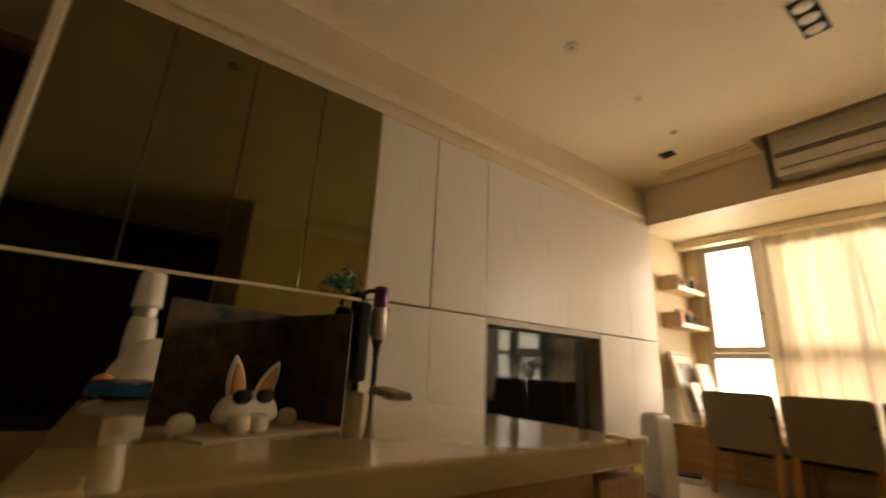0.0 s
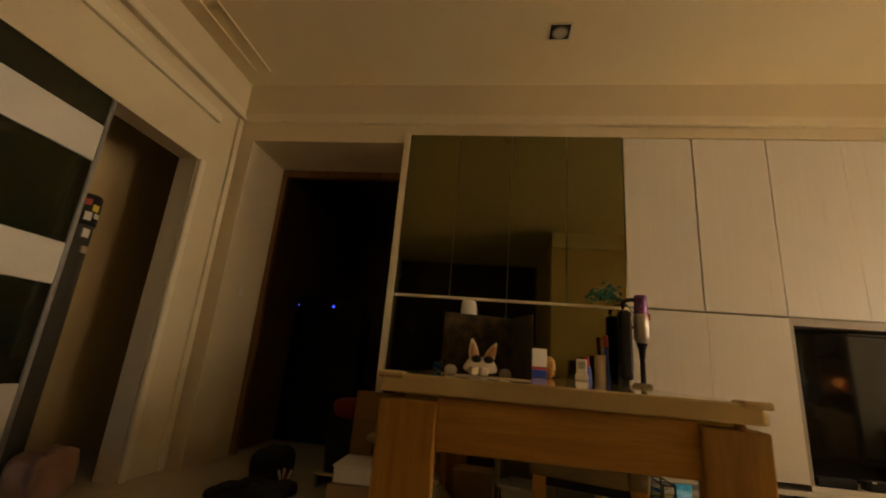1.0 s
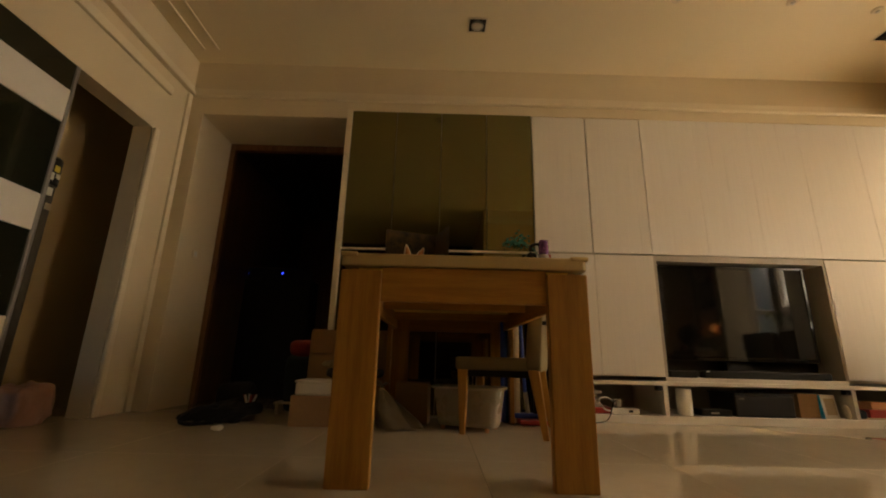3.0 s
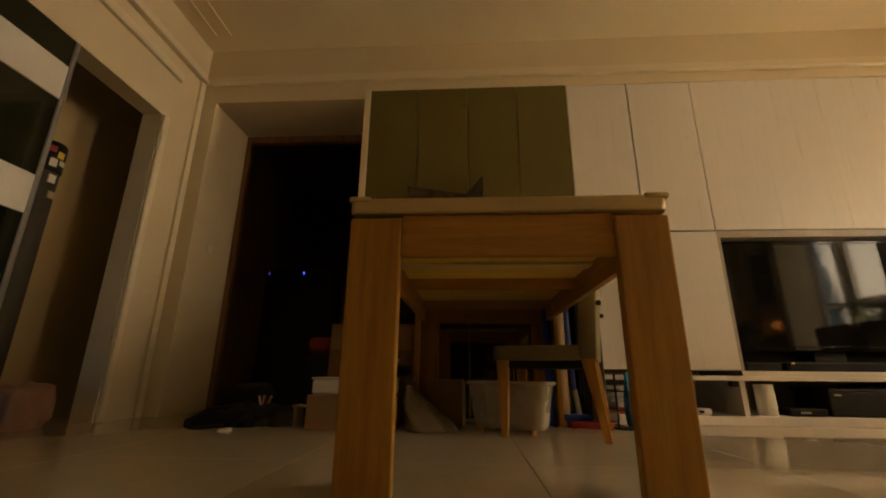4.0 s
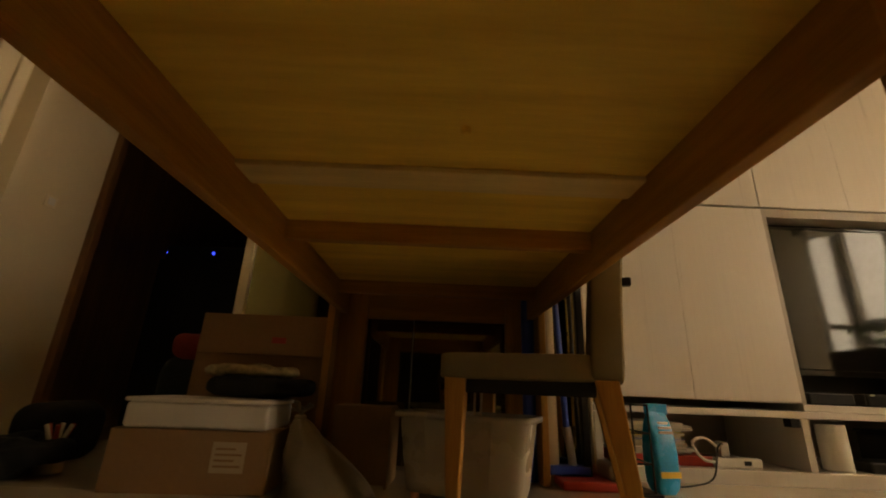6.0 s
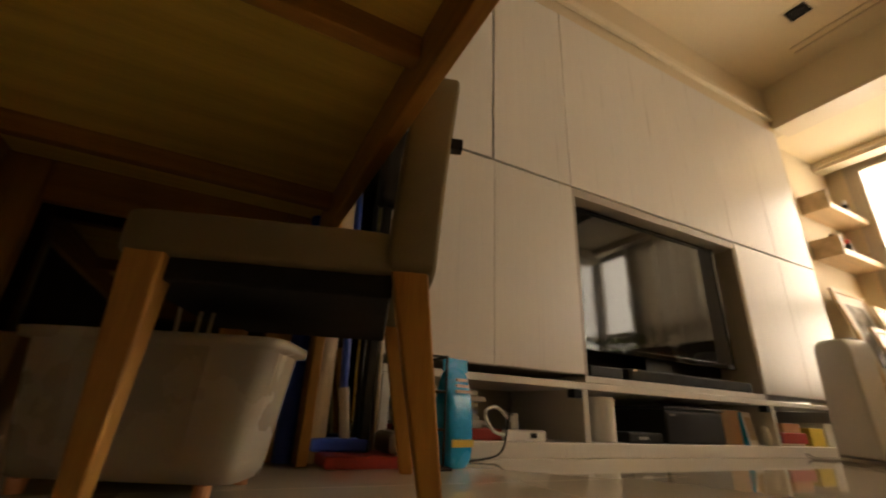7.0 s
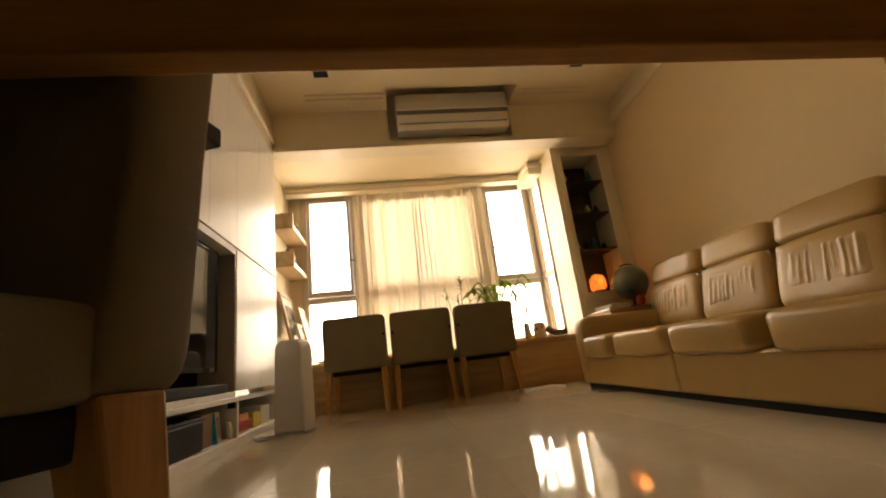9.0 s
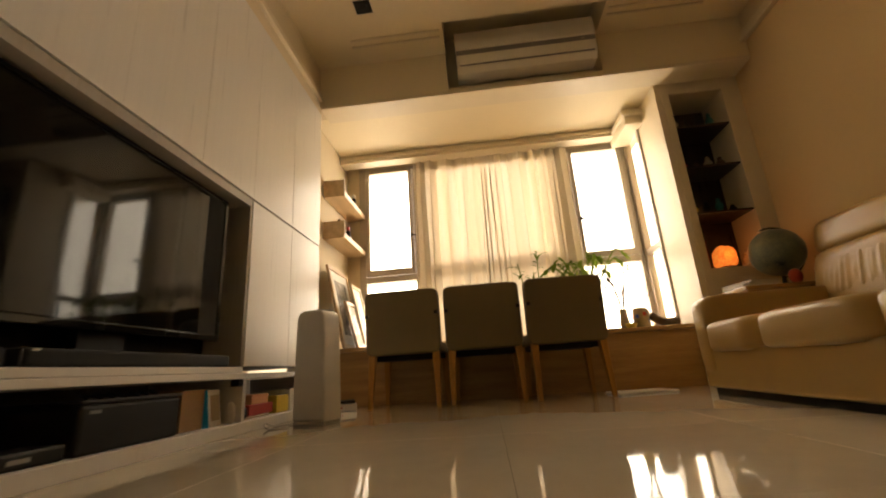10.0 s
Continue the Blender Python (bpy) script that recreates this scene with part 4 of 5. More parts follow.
solid("red_bag", cushion(B(), -0.91, -0.72, 2.13, 2.34, 0.40, 0.53, e=0.7, nu=28, nv=16, wrinkle=0.012, freq=14), material("dark_red_cloth", (0.26, 0.03, 0.02), 0.85, var=0.25, bump=0.2), "red cloth bag lying on the hamper", "bag")
rt = thing("network_router", "dark router with two blue lights in the corridor", "router", pose(-1.40, 3.48, 0))
part("stand", box(B(), -0.46, 0.25, -0.15, 0.15, 0.0, 1.20, 0.006), M_MATTE, rt)
part("body", box(B(), -0.46, 0.20, -0.10, 0.06, 1.202, 1.33, 0.01), M_MATTE, rt)
part("light", box(B(), -0.092, -0.078, -0.104, -0.1005, 1.262, 1.280), M_LED, rt)
part("light", box(B(), -0.451, -0.445, -0.104, -0.1005, 1.262, 1.269), M_LED, rt)

# ---- boxes and bags under the table ----
b1 = thing("cardboard_box", "brown cardboard box with a white shipping label", "box", pose(-0.43, 1.72, 0, 0, 0, 3))
part("body", box(B(), -0.24, 0.24, -0.14, 0.14, 0.0, 0.175, 0.004), M_CARD, b1)
part("tape", box(B(), -0.241, 0.241, -0.025, 0.025, 0.1745, 0.1765), M_TAN, b1)
lb = part("shipping_label", box(B(), 0.07, 0.17, -0.1415, -0.1395, 0.06, 0.145), M_TAN, b1)
for k in range(4):
    part("print_bar", box(B(), 0.08, 0.16 - 0.02 * (k % 2), -0.1425, -0.1416, 0.075 + 0.016 * k, 0.081 + 0.016 * k), M_CARD, lb)
fb = thing("foam_box", "white polystyrene box lid on a cardboard box", "foam box", pose(-0.43, 1.72, 0.177, 0, 0, 2))
part("lid", box(B(), -0.22, 0.22, -0.13, 0.13, 0.0, 0.075, 0.012, seg=3), M_FOAM, fb)
part("rim", box(B(), -0.225, 0.225, -0.135, 0.135, 0.0755, 0.088, 0.005), M_FOAM, fb)
cp = thing("folded_carton", "large flattened brown carton leaning on the mirror", "carton", pose(-0.41, 2.025, 0, -2, 0, 0))
part("sheet", box(B(), -0.30, 0.26, -0.012, 0.012, 0.0, 0.60, 0.004), M_CARD, cp)
part("flap", box(B(), -0.29, 0.25, -0.030, -0.013, 0.43, 0.60, 0.003), M_CARD, cp)
part("print_mark", box(B(), 0.02, 0.08, -0.0325, -0.0305, 0.48, 0.505), M_RED, cp, "small red printed mark")
solid("black_cloth", cushion(B(), -0.53, -0.15, 1.74, 1.955, 0.267, 0.345, e=0.7, nu=60, nv=30, wrinkle=0.03, freq=13), M_CLOTHD, "black cloth bundle on the foam lid", "cloth")
solid("patterned_cloth", cushion(B(), -0.58, -0.22, 1.80, 1.96, 0.335, 0.385, e=0.75, nu=60, nv=24, wrinkle=0.03, freq=15), material("cream_patterned_cloth", (0.40, 0.33, 0.17), 0.9, var=0.7, scale=18, fine=60, bump=0.3, second=(0.62, 0.52, 0.30)),
      "cream patterned cloth on a black bundle", "cloth")
b2 = thing("cardboard_box", "tall brown cardboard box with open side flap", "box", pose(0.06, 1.89, 0, 0, 0, -4))
part("body", box(B(), -0.105, 0.105, -0.08, 0.08, 0.0, 0.255, 0.003), M_CARD, b2)
part("flap", box(B(), 0.106, 0.114, -0.14, 0.07, 0.0, 0.245, 0.002), M_CARD, b2, "pale inner flap")
bm = B()
rows_b = []
for i in range(19):
    v = i / 18
    rr = 0.15 * (1 - v) ** 0.75 + 0.012
    ring = []
    for j in range(30):
        a = 2 * math.pi * j / 30
        q = rr * (1 + 0.28 * noise.noise((math.cos(a) * 2.2, math.sin(a) * 2.2, v * 2.0)) + 0.10 * noise.noise((math.cos(a) * 6, math.sin(a) * 6, v * 4)))
        ring.append(bm.verts.new((0.0 + 0.85 * q * math.cos(a) - 0.13 * v, 1.62 + 0.7 * q * math.sin(a) + 0.06 * v, 0.004 + 0.215 * v)))
    rows_b.append(ring)
for a, c in zip(rows_b, rows_b[1:]):
    for j in range(30):
        bm.faces.new((a[j], a[(j + 1) % 30], c[(j + 1) % 30], c[j]))
bm.faces.new(rows_b[0][::-1])
bm.faces.new(rows_b[-1])
pb = thing("plastic_bag", "cloudy plastic bag tied at the top, on the floor", "bag")
part("body", bm, M_CLEARP, pb)
bm = B()
for k in range(7):
    a = k * 0.9
    leaf_tip = (-0.125 + 0.035 * math.cos(a), 1.675 + 0.03 * math.sin(a), 0.255 + 0.012 * math.sin(3 * a))
    tube(bm, curve_pts([(-0.128, 1.679, 0.212), (-0.127, 1.678, 0.232), leaf_tip], 4), 0.006, 6)
part("tied_neck", bm, M_CLEARP, pb, "gathered plastic ends above the knot")
part("tie", lathe(B(), [(0.004, -0.005), (0.017, -0.005), (0.019, 0.0), (0.017, 0.006), (0.004, 0.006)], (-0.128, 1.679, 0.218), 14), M_TAN, pb)

sbn = thing("storage_bin", "translucent white plastic bin on small orange feet", "storage bin", pose(0.425, 1.645, 0, 0, 0, -24))
bm = B()
prof = [(0.18, 0.085, 0.022), (0.186, 0.09, 0.05), (0.212, 0.100, 0.232), (0.228, 0.112, 0.235), (0.230, 0.114, 0.252), (0.222, 0.107, 0.253), (0.206, 0.095, 0.232), (0.175, 0.08, 0.035)]
rings = []
for a, d, z in prof:
    ring = []
    for k in range(32):
        an = 2 * math.pi * (k + 0.5) / 32
        c, s2 = math.cos(an), math.sin(an)
        ring.append(bm.verts.new((a * math.copysign(abs(c) ** 0.28, c), d * math.copysign(abs(s2) ** 0.28, s2), z)))
    rings.append(ring)
for p, q in zip(rings, rings[1:]):
    for k in range(32):
        bm.faces.new((p[k], p[(k + 1) % 32], q[(k + 1) % 32], q[k]))
bm.faces.new(rings[0][::-1])
bm.faces.new(rings[-1])
part("tub", bm, M_BIN, sbn)
for sx in (-0.14, 0.14):
    for sy in (-0.08, 0.08):
        part("foot", lathe(B(), [(0.004, 0), (0.012, 0), (0.014, 0.022), (0.004, 0.022)], (sx, sy, 0), 12), M_PINK, sbn)
for k, (x, dx) in enumerate(((-0.02, -0.01), (0.005, 0.004), (0.02, 0.012))):
    solid("wooden_stick", rod(B(), (0.44 + x, 1.665, 0.04), (0.44 + x + dx, 1.675, 0.325), 0.004, seg=8), M_SHELF, "thin wooden stick standing in the plastic bin", "stick", group="sticks in the bin")

# ---- cleaning corner by the mirror ----
v = thing("stick_vacuum", "stick vacuum with a purple motor on a black wall dock", "vacuum cleaner", pose(1.0, 1.93, 0))
part("motor", lathe(B(), [(0.006, 1.185), (0.036, 1.185), (0.037, 1.20), (0.037, 1.285), (0.032, 1.297), (0.006, 1.297)], seg=24), M_PURPLE, v, "purple motor housing")
part("dust_bin", lathe(B(), [(0.01, 1.015), (0.030, 1.015), (0.042, 1.04), (0.042, 1.16), (0.036, 1.184), (0.01, 1.184)], seg=24), M_GREYM, v, "grey see-through dust bin")
part("nozzle", lathe(B(), [(0.01, 0.93), (0.018, 0.93), (0.020, 0.975), (0.032, 1.014), (0.01, 1.014)], seg=20), M_BLACK, v)
part("wand", rod(B(), (0, 0, 0.09), (0, 0, 0.93), 0.015), M_BLACK, v)
part("floor_head", box(B(), -0.05, 0.06, -0.09, 0.06, 0.031, 0.09, 0.018, seg=3), M_GREYM, v)
bm = tube(B(), curve_pts([(0, 0, 1.25), (-0.05, 0.0, 1.27), (-0.10, 0.0, 1.24), (-0.09, 0, 1.13), (-0.045, 0, 1.10)]), 0.012)
part("handle", bm, M_BLACK, v)
part("trigger", box(B(), 0.036, 0.052, -0.01, 0.01, 1.15, 1.19, 0.003), M_RED, v)
part("dock", box(B(), -0.13, -0.055, -0.03, 0.05, 0.80, 1.20, 0.02, seg=3), M_BLACK, v)
part("dock_post", box(B(), -0.105, -0.075, 0.01, 0.04, 0.03, 0.80, 0.004), M_BLACK, v)
part("dock_base", box(B(), -0.22, 0.02, -0.10, 0.10, 0.0, 0.03, 0.008), M_RED, v, "red base plate")
bs = thing("broom", "upright broom with a blue handle", "broom", pose(0.86, 1.965, 0))
part("pole", rod(B(), (-0.02, 0, 0.17), (-0.05, 0.02, 0.98), 0.012), M_BLUE, bs)
part("sleeve", rod(B(), (0.0, 0, 0.05), (-0.02, 0, 0.20), 0.016), M_GREYM, bs)
part("grip", rod(B(), (-0.05, 0.02, 0.98), (-0.053, 0.022, 1.05), 0.014), M_RED, bs)
part("head", box(B(), -0.10, 0.06, -0.03, 0.03, 0.0305, 0.065, 0.008), M_BLUE, bs)
solid("poster_tube", rod(B(), (0.775, 1.985, 0.0), (0.775, 1.99, 0.93), 0.034, seg=24), M_TAN, "cream cardboard poster tube standing upright", "tube")
for k, (x, h) in enumerate(((0.905, 0.86), (0.935, 0.93), (0.965, 0.80))):
    solid("cleaning_pole", rod(B(), (x, 2.02, 0.0), (x - 0.01, 2.035, h), 0.009, seg=12), (M_BLACK, M_GREYM, M_TAN)[k], "thin cleaning pole leaning in the corner", "pole", group="cleaning poles")
sp = thing("spray_bottle", "slim blue spray bottle with a red cap", "bottle", pose(0.70, 1.99, 0.0))
part("body", lathe(B(), [(0.005, 0.0), (0.026, 0.0), (0.028, 0.80), (0.020, 0.86), (0.005, 0.86)], seg=20), M_BLUE, sp)
part("cap", lathe(B(), [(0.005, 0.861), (0.016, 0.861), (0.012, 0.915), (0.005, 0.918)], seg=16), M_RED, sp)
wr = thing("wire_rack", "black wire rack with a flat base beside the snack bag", "rack")
for x in (1.03, 1.09):
    for y in (1.80, 2.0):
        part("upright", rod(B(), (x, y, 0.0085), (x, y, 0.30), 0.004, seg=8), M_BLACK, wr)
for z in (0.006, 0.10, 0.20, 0.296):
    bm = B()
    for y in (1.80, 2.0):
        rod(bm, (1.03, y, z), (1.09, y, z), 0.0035, seg=8)
    for x in (1.03, 1.09):
        rod(bm, (x, 1.80, z), (x, 2.0, z), 0.0035, seg=8)
    part("tier", bm, M_BLACK, wr)
part("base", box(B(), 1.02, 1.11, 1.78, 2.02, 0.0, 0.008, 0.003), M_BLACK, wr)
ab = thing("snack_bag", "aqua foil snack bag with an orange picture, standing on the floor", "bag", pose(1.15, 1.86, 0, 0, 0, 14))
bm = cushion(B(), -0.052, 0.052, -0.040, 0.040, 0.0, 0.275, e=0.42, nu=48, nv=36, wrinkle=0.006, freq=16)
for q in bm.verts:
    k = max(0, (q.co.z - 0.17) / 0.105)
    q.co.y *= 1 - 0.85 * min(1, k)
    if q.co.z < 0.004:
        q.co.z = 0.0
part("pouch", bm, M_AQUA, ab)
part("top_seal", box(B(), -0.050, 0.050, -0.004, 0.004, 0.262, 0.302, 0.002), M_AQUA, ab)
pic = part("picture", lathe(B(), [(0.003, -0.0435), (0.030, -0.0435), (0.028, -0.0395), (0.003, -0.0395)], (0.006, 0, 0), 20, Matrix.Translation((0, 0, 0.15)) @ Matrix.Rotation(radians(-90), 4, "X") @ Matrix.Diagonal((1, 1, -1, 1))), M_ORANGE, ab, "orange printed picture")
part("print_band", box(B(), -0.040, 0.044, -0.0425, -0.039, 0.055, 0.075), M_YELLOW, ab, "yellow printed band")
for k in range(3):
    part("print_bar", box(B(), -0.03, 0.035 - 0.012 * k, -0.0425, -0.039, 0.20 + 0.016 * k, 0.208 + 0.016 * k), M_PAPER, ab)
bm = B()
random.seed(8)
for k in range(60):
    p = Vector((0.815, 2.035, 1.32)) + Vector((random.gauss(0, 0.045), random.uniform(-0.03, 0.02), random.gauss(0, 0.032)))
    d = Vector((random.gauss(0, 1), random.gauss(0, 0.5), random.gauss(0, 1))).normalized() * 0.016
    n2 = d.cross(Vector((random.random(), 1, random.random()))).normalized() * 0.008
    bm.faces.new([bm.verts.new(q) for q in (p - d, p + n2, p + d, p - n2)])
tube(bm, [(0.72, 2.06, 1.31), (0.80, 2.05, 1.32), (0.93, 2.05, 1.29), (1.0, 2.05, 1.20)], 0.004)
solid("dried_flower_sprig", bm, M_TEAL, "teal dried flower sprig fixed to the mirror edge", "decoration")

# ---- on the table ----
TT = 0.7755
pc = thing("popup_card", "dark forest pop-up card with a white rabbit", "greeting card")
fl, tip, fr_, fold = Vector((-0.028, 0.700)), Vector((0.030, 0.540)), Vector((0.254, 0.624)), Vector((0.196, 0.784))


def wall_panel(a, c, h, thick=0.002):
    d = (c - a).normalized()
    nrm = Vector((-d.y, d.x)) * thick
    bm = B()
    extrude_outline(bm, [(a.x, a.y), (c.x, c.y), (c.x + nrm.x, c.y + nrm.y), (a.x + nrm.x, a.y + nrm.y)], TT + 0.003, TT + h, "z")
    return bm


part("base_panel", extrude_outline(B(), [tuple(fl), tuple(tip), tuple(fr_), tuple(fold)], TT, TT + 0.0028, "z"), M_TAN, pc)
part("back_panel", wall_panel(fl, fold, 0.200), M_PRINT, pc)
part("side_panel", wall_panel(fold, fr_, 0.200), M_PRINT, pc)
ctr = (tip + fr_ + fold + fl) / 4
face = (fr_ - tip).normalized()
ang = math.degrees(math.atan2(face.y, face.x))
RM = pose(ctr.x - 0.012, ctr.y - 0.018, TT + 0.003, 0, 0, ang) @ Matrix.Scale(1.12, 4)
bm = B()
# flat-bottomed head, wider below
cushion(bm, -0.050, 0.050, -0.014, 0.016, 0.006, 0.050, e=0.62, nu=32, nv=20)
for v in bm.verts:
    k = (v.co.z - 0.006) / 0.044
    v.co.x *= 1.06 - 0.42 * k ** 1.5


def ear(bm, s1, tl, w, y, z0, h):
    """A pointed ear, broad at the root."""
    em = Matrix.Translation((s1 * 0.017, y, z0)) @ Matrix.Rotation(radians(tl), 4, "Y")
    n0 = set(bm.verts)
    cushion(bm, -w, w, -0.005, 0.005, 0.0, h, e=0.95, nu=18, nv=16)
    for v in [q for q in bm.verts if q not in n0]:
        v.co.x *= 1.15 - 0.75 * max(0.0, v.co.z / h) ** 1.6
        v.co = em @ v.co


for s1, tl in ((-1, -9), (1, 26)):
    ear(bm, s1, tl, 0.0155, 0.004, 0.034, 0.066)
for x, y, w, h in ((-0.030, -0.030, 0.012, 0.024), (-0.002, -0.030, 0.012, 0.024)):
    cushion(bm, x - w, x + w, y - 0.014, y + 0.010, 0.0, h, e=0.55, nu=18, nv=12)
for x in (-0.082, 0.078):
    cushion(bm, x - 0.018, x + 0.018, 0.004, 0.018, -0.006, 0.024, e=0.9, nu=18, nv=12)
n_white = len(bm.faces)
for s1 in (-1, 1):
    cushion(bm, s1 * 0.0175 - 0.0145, s1 * 0.0175 + 0.0145, -0.0185, -0.006, 0.034, 0.054, e=0.9, nu=18, nv=12)
n_eye = len(bm.faces)
for s1, tl in ((-1, -9), (1, 26)):
    ear(bm, s1, tl, 0.0105, 0.0005, 0.036, 0.054)
bm.faces.ensure_lookup_table()
for i, f in enumerate(bm.faces):
    f.material_index = 0 if i < n_white else (1 if i < n_eye else 2)
rab = part("rabbit_figure", bm, M_RABBIT, pc)
rab.data.materials.append(M_BLACK)
rab.data.materials.append(M_PINK)
rab.matrix_local = RM

bt = thing("pump_bottle", "tall white bottle with a white cap and clear neck", "bottle", pose(-0.03, 1.95, TT))
part("body", lathe(B(), [(0.005, 0), (0.052, 0), (0.054, 0.01), (0.050, 0.20), (0.044, 0.245), (0.005, 0.245)], seg=28), M_WHITE, bt)
part("neck", lathe(B(), [(0.005, 0.246), (0.040, 0.246), (0.040, 0.285), (0.005, 0.285)], seg=24), M_GREYM, bt, "shiny silver neck")
part("cap", lathe(B(), [(0.005, 0.286), (0.052, 0.286), (0.052, 0.30), (0.046, 0.415), (0.038, 0.428), (0.005, 0.430)], seg=28), M_WHITE, bt)
bm = cushion(B(), -0.134, 0.16, 1.50, 1.82, TT, TT + 0.16, e=0.8, nu=44, nv=26, wrinkle=0.012, freq=10)
for q in bm.verts:
    k = 1.08 - 0.72 * max(0.0, (q.co.z - TT) / 0.16) ** 0.8
    q.co.x, q.co.y = max(-0.135, 0.013 + (q.co.x - 0.013) * k), 1.66 + (q.co.y - 1.66) * k
solid("white_pouch", bm, M_PAPER, "soft white cloth pouch gathered to a peak", "pouch")
solid("blue_packet", cushion(B(), -0.132, 0.03, 1.18, 1.40, TT, TT + 0.04, e=0.5, nu=44, nv=20, wrinkle=0.010, freq=24), material("blue_foil", (0.02, 0.10, 0.25), 0.25, metal=0.2, var=0.5, scale=16, bump=0.3), "shiny blue foil packet on the table", "packet")
solid("orange_fruit", cushion(B(), -0.13, -0.075, 1.41, 1.47, TT, TT + 0.05, e=1.0, nu=18, nv=12), M_ORANGE, "small orange wrapped sweet on the table", "sweet")
tp = thing("tea_packet", "white packet with red and blue bands on the table", "packet", pose(0.36, 1.68, TT, 0, 0, 10))
for z0, z1, mm in ((0.0, 0.04, M_BLUE), (0.0402, 0.055, M_RED), (0.0552, 0.15, M_PAPER)):
    part("band", box(B(), -0.06, 0.06, -0.03, 0.03, z0, z1, 0.004), mm, tp)
solid("wrapped_loaf", cushion(B(), 0.395, 0.485, 1.75, 1.86, TT, TT + 0.12, e=0.8, nu=28, nv=18, wrinkle=0.012, freq=18), material("amber_wrapper", (0.42, 0.20, 0.04), 0.3, var=0.4, scale=20, bump=0.3), "amber wrapped snack on the table", "snack")
rc = thing("remote_control", "white air conditioner remote standing in a holder", "remote control", pose(0.65, 1.90, TT, -14, 0, -10))
part("body", box(B(), -0.030, 0.030, -0.012, 0.012, 0.0, 0.125, 0.008, seg=3), M_WHITE, rc)
part("display", box(B(), -0.020, 0.020, -0.0135, -0.0115, 0.065, 0.108, 0.001), M_GREYM, rc, "grey display")
part("holder", box(B(), -0.036, 0.036, -0.016, 0.018, -0.0, 0.035, 0.004), M_WHITE, rc)

# ---- air purifier ----
ap = thing("air_purifier", "tall white air purifier with rounded shoulders", "air purifier", pose(3.52, 1.79, 0, 0, 0, -22))
pts = []
for a in range(0, 181, 12):
    c, s1 = math.cos(radians(a)), math.sin(radians(a))
    pts.append((0.105 * math.copysign(abs(c) ** 0.45, c), 0.515 + 0.10 * abs(s1) ** 0.6))
bm = extrude_outline(B(), [(0.118, 0.02)] + pts + [(-0.118, 0.02)], -0.065, 0.075, "x")
bmesh.ops.bevel(bm, geom=[e for e in bm.edges if abs(e.verts[0].co.x - e.verts[1].co.x) < 1e-6], offset=0.014, segments=3, affect="EDGES", profile=0.5)
part("body", bm, M_WHITE, ap)
part("base", box(B(), -0.06, 0.07, -0.112, 0.112, 0.0, 0.02, 0.004), M_GREYM, ap)
bm = B()
for k in range(10):
    box(bm, -0.045 + 0.010 * k, -0.040 + 0.010 * k, -0.07, 0.07, 0.612, 0.6175)
part("air_grille", bm, M_GREYM, ap)
bm = tube(B(), curve_pts([(3.60, 1.75, 0.10), (3.72, 1.84, 0.30), (3.95, 1.92, 0.16), (4.15, 1.93, 0.02), (4.3, 1.90, 0.012)]), 0.005)
part("power_cord", bm, M_WHITE, ap).matrix_parent_inverse = ap.matrix_world.inverted()
bm = tube(B(), curve_pts([(3.42, 1.90, 0.006), (3.36, 1.98, 0.006), (3.42, 2.03, 0.03), (3.50, 2.02, 0.006), (3.55, 1.92, 0.006)]), 0.004)
part("power_cord", bm, M_GREYM, ap).matrix_parent_inverse = ap.matrix_world.inverted()
md = thing("floor_modem", "flat white modem box on the floor by the bench", "modem", pose(4.30, 1.93, 0, 0, 0, 20))
part("body", box(B(), -0.10, 0.10, -0.12, 0.12, 0.0, 0.05, 0.008), M_WHITE, md)
part("top_tray", box(B(), -0.09, 0.09, -0.11, 0.11, 0.0505, 0.07, 0.004), M_BLACK, md)
part("button", box(B(), -0.1025, -0.0995, -0.02, 0.0, 0.02, 0.032), M_RED, md)
pl = thing("stand_foot", "thin white metal plate lying on the floor", "plate", pose(4.30, -0.20, 0, 0, 0, 8))
part("plate", box(B(), -0.12, 0.12, -0.20, 0.20, 0.0, 0.014, 0.004), M_WHITE, pl)


# ---- floating shelves in the bay ----
def floating_shelf(z, label):
    s = thing("floating_shelf", label, "shelf", group="floating shelves")
    part("bottom", box(B(), 4.63, 5.33, 2.0, 2.198, z, z + 0.018, 0.002), M_SHELF, s)
    part("front_lip", box(B(), 4.648, 5.312, 2.0, 2.013, z + 0.0182, z + 0.05, 0.002), M_SHELF, s)
    for x, h in ((4.63, 0.165), (5.313, 0.165)):
        part("end_board", box(B(), x, x + 0.017, 2.0, 2.198, z + 0.0182, z + h, 0.002), M_SHELF, s)
    return s


floating_shelf(1.84, "upper light wooden floating box shelf")
floating_shelf(1.435, "lower light wooden floating box shelf")
random.seed(21)
for zz in (1.8585, 1.4535):
    for k in range(6):
        x = 4.72 + 0.105 * k + random.uniform(-0.02, 0.02)
        h, r = random.uniform(0.10, 0.19), random.uniform(0.022, 0.036)
        mm = random.choice([M_TAN, M_PINK, M_PAPER, M_TWIG, M_YELLOW, M_BLACK, M_GREYM])
        o = thing("small_ornament", "little painted ornament on a floating shelf", "ornament", pose(x, random.uniform(2.06, 2.14), zz), group="shelf ornaments")
        part("body", lathe(B(), [(0.004, 0), (r, 0), (r * 1.15, h * 0.3), (r * 0.7, h * 0.6), (r * 0.8, h * 0.8), (0.004, h)], seg=16), mm, o)
        part("top", cushion(B(), -r * 0.6, r * 0.6, -r * 0.6, r * 0.6, h * 0.86, h * 1.15, e=0.9, nu=12, nv=8), random.choice([M_TWIG, M_PAPER, M_RED]), o)


